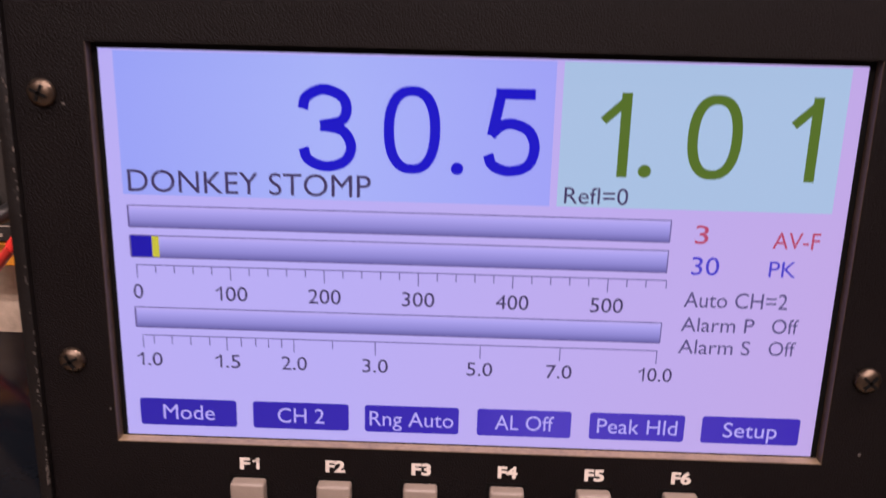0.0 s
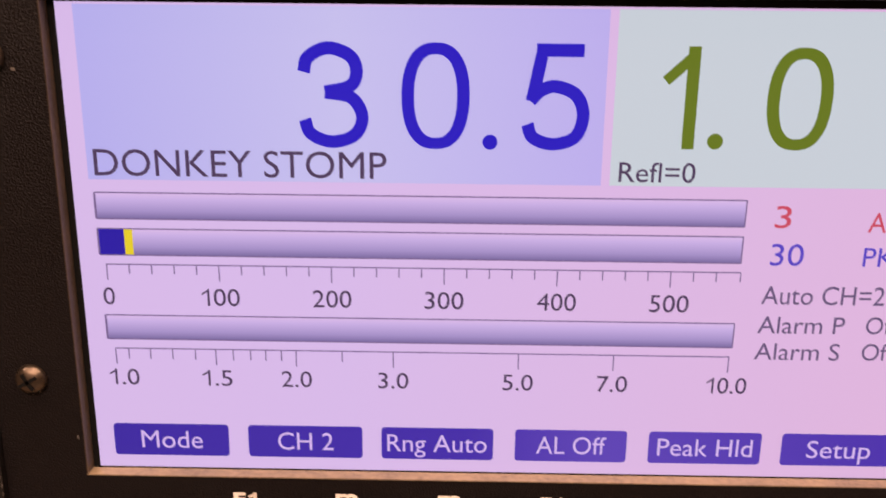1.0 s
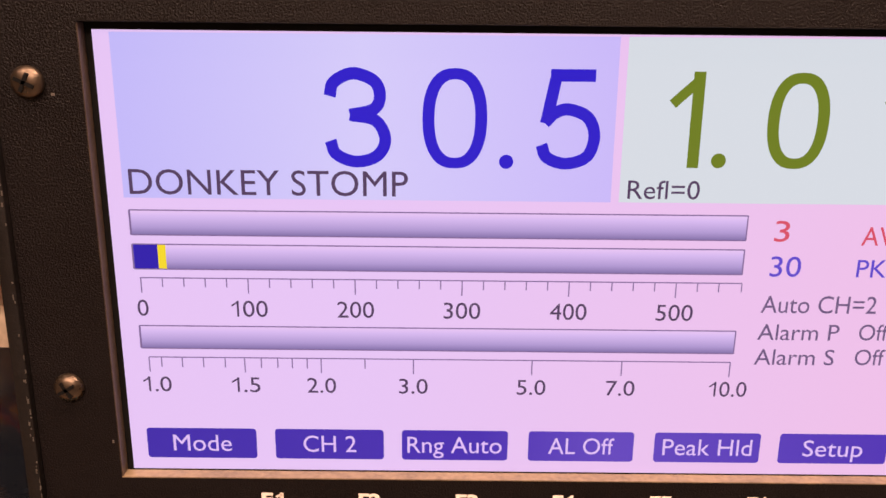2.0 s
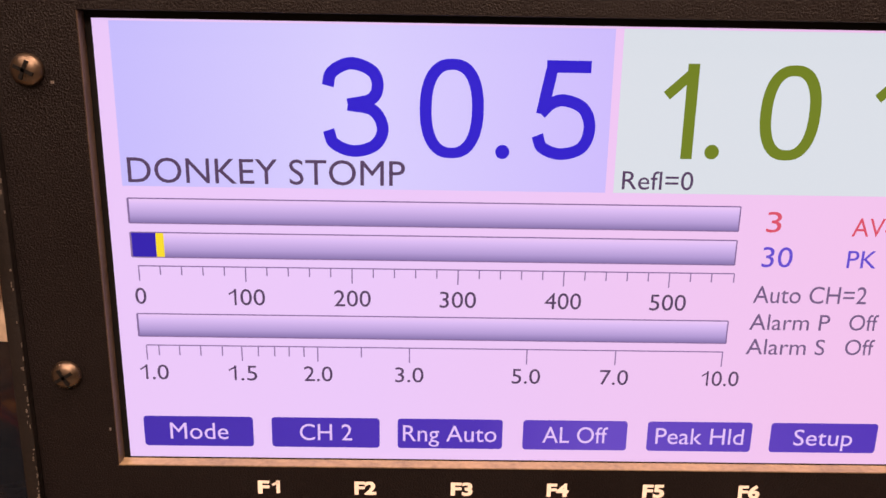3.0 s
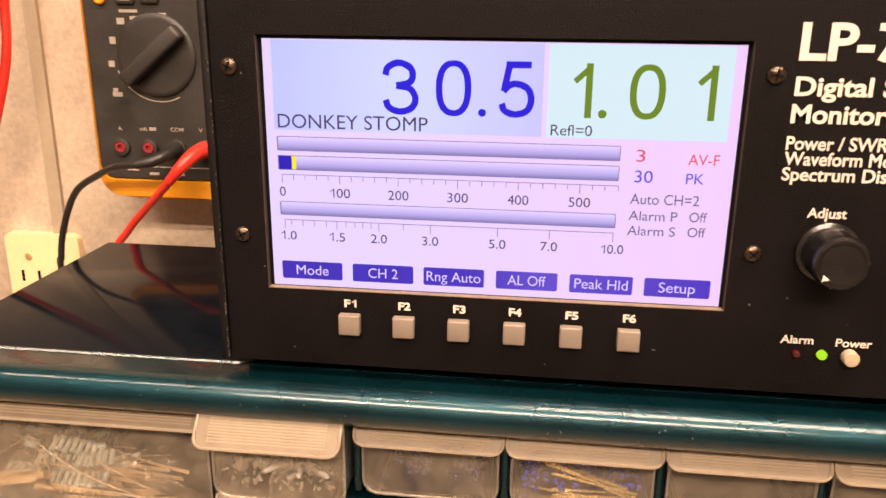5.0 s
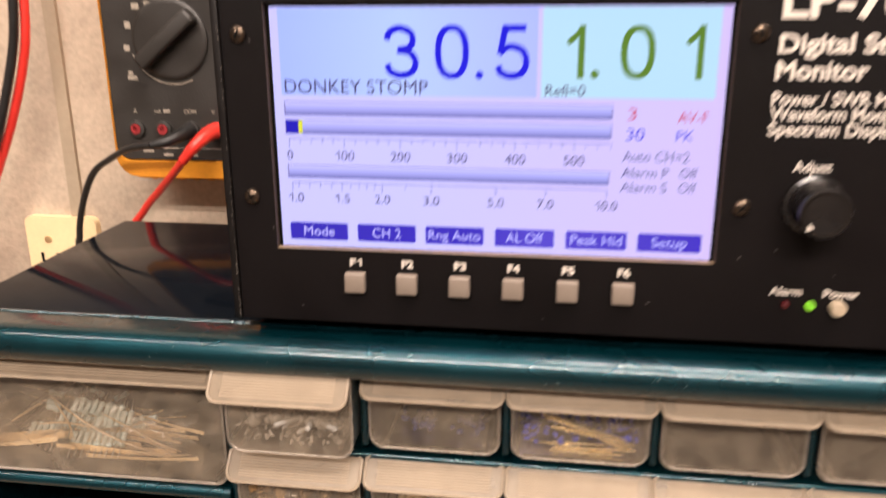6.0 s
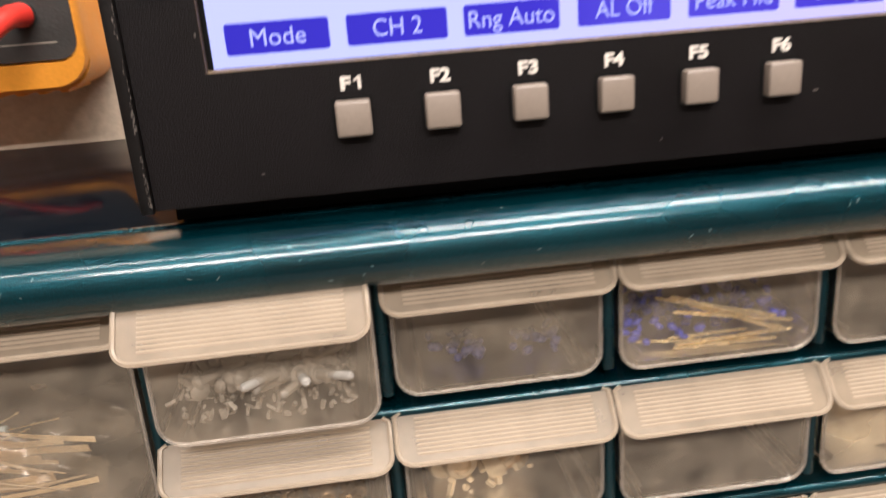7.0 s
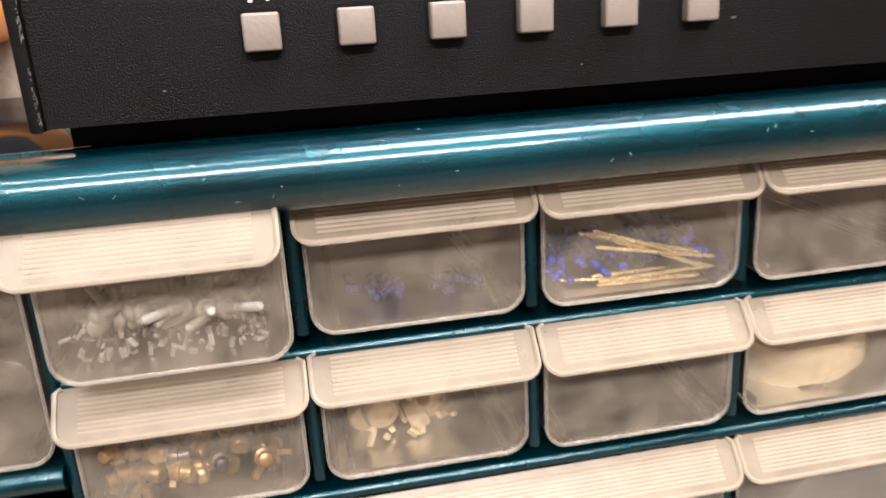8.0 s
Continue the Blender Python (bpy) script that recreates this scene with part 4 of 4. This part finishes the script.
def heap(name, x0, x1, y0, y1, z0, height, grain, mat, label, count, round_=False):
    """A heap of small pieces that cannot be told apart."""
    bm = bmesh.new()
    for _ in range(count):
        vs = (bmesh.ops.create_icosphere(bm, subdivisions=1, radius=0.6) if round_ else bmesh.ops.create_cube(bm, size=1))["verts"]
        m = Matrix.Translation((R.uniform(x0, x1), R.uniform(y0, y1), z0 + grain / 2 + height * R.random() ** 1.5)) @ Euler((R.uniform(0, 6), R.uniform(0, 6), R.uniform(0, 6))).to_matrix().to_4x4() @ Matrix.Diagonal((grain * R.uniform(0.5, 1.1 if round_ else 2.2), grain * R.uniform(0.4, 0.9), grain * R.uniform(0.4, 0.9), 1))
        bmesh.ops.transform(bm, matrix=m, verts=vs)
    solid(name, bm, mat, label, "hardware", kind="stuff", smooth=60 if round_ else 0)


a0 = ROW_A + 0.0016
b0 = ROW_B + 0.0016
heap("small_screws", -0.0975, -0.0560, -0.0080, 0.036, a0, 0.0088, 0.0012, M_ZINC, "heap of small zinc-plated screws in a drawer", 460)
for k in range(40):
    front = k < 17
    ob = new("screw", BOLTS[k % 3])
    x = -0.0905 + 0.0290 * ((k * 0.618) % 1.0)
    y, z = (R.uniform(-0.0066, -0.0010), a0 + R.uniform(0.0090, 0.0118)) if front else (R.uniform(0.001, 0.020), a0 + R.uniform(0.0095, 0.0135))
    turn = math.pi / 2 * (1 if R.random() < 0.5 else -1) + R.uniform(-0.30, 0.30)
    ob.matrix_world = Matrix.Translation((x, y, z)) @ Euler((R.uniform(-0.5, 0.5), turn, R.uniform(-0.75, 0.75) + (1.4 if k % 6 == 5 else 0))).to_matrix().to_4x4()
    tagged(ob, "small zinc-plated pan-head screw in the drawer", "screw", "screws in the drawer")

PINS = []
for ln in (0.022, 0.028, 0.032):
    PINS.append(mesh_of("pin", lathe([(0.00035, -ln / 2), (0.00058, -ln / 2 + 0.001), (0.00058, ln / 2 - 0.001), (0.00035, ln / 2)], 8, axis="Z"), M_GOLD))
for k in range(12):
    ob = new("gold_lead", PINS[k % 3])
    fan = k < 8
    x, z = (0.0345 + 0.0012 * k, a0 + 0.0115 - 0.0007 * k) if fan else (0.0330 + 0.0028 * (k - 8), a0 + 0.0008 + 0.0010 * (k % 2))
    ob.matrix_world = Matrix.Translation((x, 0.0022 + 0.0011 * (k % 5), z)) @ Euler((R.uniform(-0.1, 0.1), math.pi / 2 + (0.34 + R.uniform(-0.16, 0.12) if fan else R.uniform(-0.03, 0.05)), R.uniform(-0.12, 0.12))).to_matrix().to_4x4()
    tagged(ob, "thin gold-plated component lead in the drawer", "component", "gold leads in the drawer")
heap("blue_components", 0.013, 0.058, 0.0055, 0.026, a0, 0.008, 0.0034, M_BLUE, "heap of small blue components in a drawer", 110, True)
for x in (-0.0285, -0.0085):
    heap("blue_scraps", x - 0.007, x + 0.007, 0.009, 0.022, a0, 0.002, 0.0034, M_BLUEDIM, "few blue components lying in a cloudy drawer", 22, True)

FIT = [mesh_of("fitting", lathe([(0.0019, 0), (0.0024, 0.0006), (0.0024, 0.0024), (0.0016, 0.0027), (0.0016, 0.0051), (0.0008, 0.0054)], 10, axis="Z"), m) for m in (M_OLDBRASS, M_WORN, M_OLDBRASS, M_BRASS)]
heap("small_fittings", -0.097, -0.054, 0.002, 0.045, b0, 0.006, 0.0022, M_OLDBRASS, "heap of small metal fittings in a drawer", 110)
scatter("fitting", FIT, 52, -0.095, -0.056, 0.0015, 0.022, b0 + 0.004, b0 + 0.015, "small metal pipe fitting in the drawer", "fitting", "fittings in the drawer")
BIG = [mesh_of("connector", lathe([(0.0036, 0), (0.0044, 0.0010), (0.0044, 0.0050), (0.0026, 0.0056), (0.0026, 0.0100), (0.0012, 0.0106)], 14, axis="Z"), m) for m in (M_CREAM, M_BRASS)]
CAP = mesh_of("cap", lathe([(0.0028, 0.0036), (0.0046, 0.0030), (0.0049, 0.0008), (0.0049, -0.0018), (0.0041, -0.0030), (0.0026, -0.0034), (0.0024, -0.0020), (0.0006, -0.0018)], 22), M_CREAM)
for x, yy, zz, turn in ((-0.0306, 0.0145, 0.0080, 0.15), (-0.0182, 0.0170, 0.0098, -0.5), (-0.0245, 0.0250, 0.0060, 0.9)):
    ob = new("cap", CAP)
    ob.matrix_world = Matrix.Translation((x, yy, b0 + zz)) @ Euler((R.uniform(-0.25, 0.1), R.uniform(-0.3, 0.3), turn)).to_matrix().to_4x4()
    tagged(ob, "round cream plastic cable cap in the drawer", "connector", "connectors in the drawer")
for x, yy, zz, m in ((-0.0235, 0.0160, 0.0036, 0), (-0.0345, 0.0190, 0.0030, 0), (-0.0130, 0.0200, 0.0040, 1), (-0.0205, 0.0210, 0.0046, 1)):
    ob = new("connector", BIG[m])
    ob.matrix_world = Matrix.Translation((x, yy, b0 + zz)) @ Euler((1.4 + R.uniform(-0.4, 0.4), R.uniform(-0.3, 0.3), R.uniform(0, 6))).to_matrix().to_4x4()
    tagged(ob, "cream and brass cable connector in the drawer", "connector", "connectors in the drawer")
heap("connector_bits", -0.037, -0.010, 0.010, 0.026, b0, 0.004, 0.0022, M_CREAM, "small cream connector bits in a drawer", 26)

# coil of tape: loose turns of a wide strip
for k in range(5):
    rr = 0.0215 - 0.0024 * k
    bm = lathe([(rr, -0.0075), (rr, 0.0075), (rr - 0.0009, 0.0077), (rr - 0.0009, -0.0077), (rr, -0.0075)], 48, axis="Z", caps=False)
    for v in bm.verts:
        a = math.atan2(v.co.y, v.co.x)
        v.co.x *= 1.0 + 0.05 * math.sin(2 * a + k)
        v.co.z += 0.0012 * math.sin(3 * a + 1.7 * k) + 0.0006 * math.sin(9 * a + k)
    moved(bm, Matrix.Translation((0.0945 + 0.0007 * k, 0.0238 + 0.0006 * k, b0 + 0.0135)) @ Euler((0.28 + 0.05 * k, -0.20 + 0.03 * k, 0.0)).to_matrix().to_4x4())
    solid("tape_coil", bm, M_TAPE, "loose turn of cream paper tape in a drawer", "tape", "tape coils in the drawer")

# taped rows of resistors in a crumpled clear bag
bm = lathe([(0.0004, -0.0034), (0.0013, -0.0031), (0.0014, -0.0021), (0.0011, -0.0012), (0.0011, 0.0012), (0.0014, 0.0021), (0.0013, 0.0031), (0.0004, 0.0034)], 10, axis="Z")
RES = mesh_of("resistor_body", bm, M_RESIST)
WIRE = mesh_of("wire", lathe([(0.00028, -0.0085), (0.00028, 0.0085)], 6, axis="Z"), M_STEEL)
LONG = mesh_of("wire", lathe([(0.00026, -0.017), (0.00026, 0.017)], 6, axis="Z"), M_GOLD)


def resistor(m, wire):
    e = new("resistor", RES)
    e.matrix_world = m
    tagged(e, "pale blue resistor on thin wire leads in the drawer", "resistor", "resistors in the drawer")
    new("lead_wire", wire).parent = e


for cx, cy, cz, count, lean in ((-0.1790, 0.0150, 1.0945, 7, 0.10), (-0.1690, 0.0110, 1.0890, 9, -0.06), (-0.1730, 0.0190, 1.0990, 8, 0.14), (-0.1955, 0.0130, 1.0900, 5, 0.05), (-0.1640, 0.0165, 1.0955, 6, -0.16)):
    for k in range(count):
        u = (k - (count - 1) / 2) * 0.0029
        resistor(Matrix.Translation((cx + u, cy + 0.0006 * (k % 2), cz - lean * u + R.uniform(-0.0004, 0.0004))) @ Euler((-0.85 + R.uniform(-0.08, 0.08), lean + R.uniform(-0.08, 0.08), 0)).to_matrix().to_4x4(), WIRE)
for k in range(16):
    resistor(Matrix.Translation((R.uniform(-0.200, -0.150), R.uniform(0.020, 0.034), 1.0835 + 0.0012 * k)) @ Euler((R.uniform(-0.2, 0.2), math.pi / 2 + R.uniform(-0.5, 0.5), R.uniform(-0.3, 0.3))).to_matrix().to_4x4(), LONG)


def paper_strip(x0, z0, x1, z1, y, sag, width):
    """A bent strip of paper tape from one end to the other."""
    bm = bmesh.new()
    rows = []
    for k in range(13):
        u = k / 12
        x, z = x0 + (x1 - x0) * u, z0 + (z1 - z0) * u - sag * math.sin(math.pi * u)
        tw = 0.5 * math.sin(2.4 * u + x0 * 90)
        c, d = math.cos(tw) * width / 2, math.sin(tw) * width / 2
        rows.append([bm.verts.new((x, y + dy + w * d, z + w * c)) for w, dy in ((-1, 0), (1, 0), (1, 0.00015), (-1, 0.00015))])
    for a, b in zip(rows, rows[1:]):
        for i in range(4):
            bm.faces.new((a[i], a[(i + 1) % 4], b[(i + 1) % 4], b[i]))
    bm.faces.new(rows[0][::-1])
    bm.faces.new(rows[-1])
    bmesh.ops.recalc_face_normals(bm, faces=bm.faces)
    solid("paper_strip", bm, M_PAPER, "tan paper strip that holds resistor leads", "paper strip", "paper strips in the drawer")


for k in range(15):
    x0 = R.uniform(-0.190, -0.165)
    paper_strip(x0, 1.0835 + R.uniform(0, 0.004) + 0.0006 * k, x0 + R.uniform(0.034, 0.052), 1.0835 + R.uniform(-0.0005, 0.006), 0.0065 + 0.0014 * k, R.uniform(-0.0015, 0.001), R.uniform(0.0016, 0.0032))
for k in range(3):
    x0 = -0.2240 + R.uniform(0, 0.006)
    paper_strip(x0, 1.0840 + 0.0012 * k, x0 + R.uniform(0.030, 0.042), 1.0850 + R.uniform(0, 0.006), 0.0070 + 0.0020 * k, R.uniform(-0.001, 0.001), R.uniform(0.0018, 0.0032))

bm = bmesh.new()
for side in (0, 1):
    grid = []
    for i in range(49):
        x = -0.2220 + 0.1010 * i / 48
        crest = 1.0860 + 0.0270 * max(0.0, 1 - abs(x + 0.1850) / 0.064) ** 0.8
        row = []
        for j in range(17):
            v = j / 16
            n = noise.noise(Vector((x * 70, v * 2.6, 3.0 + side)))
            crease = abs(noise.noise(Vector((x * 130 + v * 3, v * 5.0 - x * 60, 7.0 * side))))
            bulge = math.sin(math.pi * v) * (0.0022 + 0.0022 * n) + 0.0026 * crease
            row.append(bm.verts.new((x + 0.0015 * n, (0.0330 if side else 0.0085) + 0.0060 * v + (bulge if side else -bulge), 1.0812 + (crest - 1.0812) * v)))
        grid.append(row)
    for a, b in zip(grid, grid[1:]):
        for j in range(16):
            bm.faces.new((a[j], b[j], b[j + 1], a[j + 1]))
bag = thing("plastic_bag", "crumpled clear plastic bag round the resistors in the drawer", "bag", (-0.172, 0.02, 1.0812))
part("film", bm, M_BAG, bag, smooth=25)
for path in (((-0.185, 1.1110), (-0.170, 1.1010), (-0.152, 1.0925), (-0.128, 1.0850)), ((-0.184, 1.1090), (-0.178, 1.1000), (-0.176, 1.0920)), ((-0.162, 1.1040), (-0.148, 1.0985), (-0.138, 1.0920), (-0.128, 1.0900)),
             ((-0.186, 1.1100), (-0.200, 1.1010), (-0.212, 1.0930)), ((-0.192, 1.0985), (-0.180, 1.0990), (-0.166, 1.0975)), ((-0.150, 1.0890), (-0.138, 1.0865), (-0.124, 1.0880))):
    part("fold", tube_along([(x, 0.0052 + 0.0012 * math.sin(x * 300), z) for x, z in path], lambda u: 0.00015 + 0.00035 * math.sin(math.pi * u), 6, 8), M_FOLD, bag, "bright crease in the film")
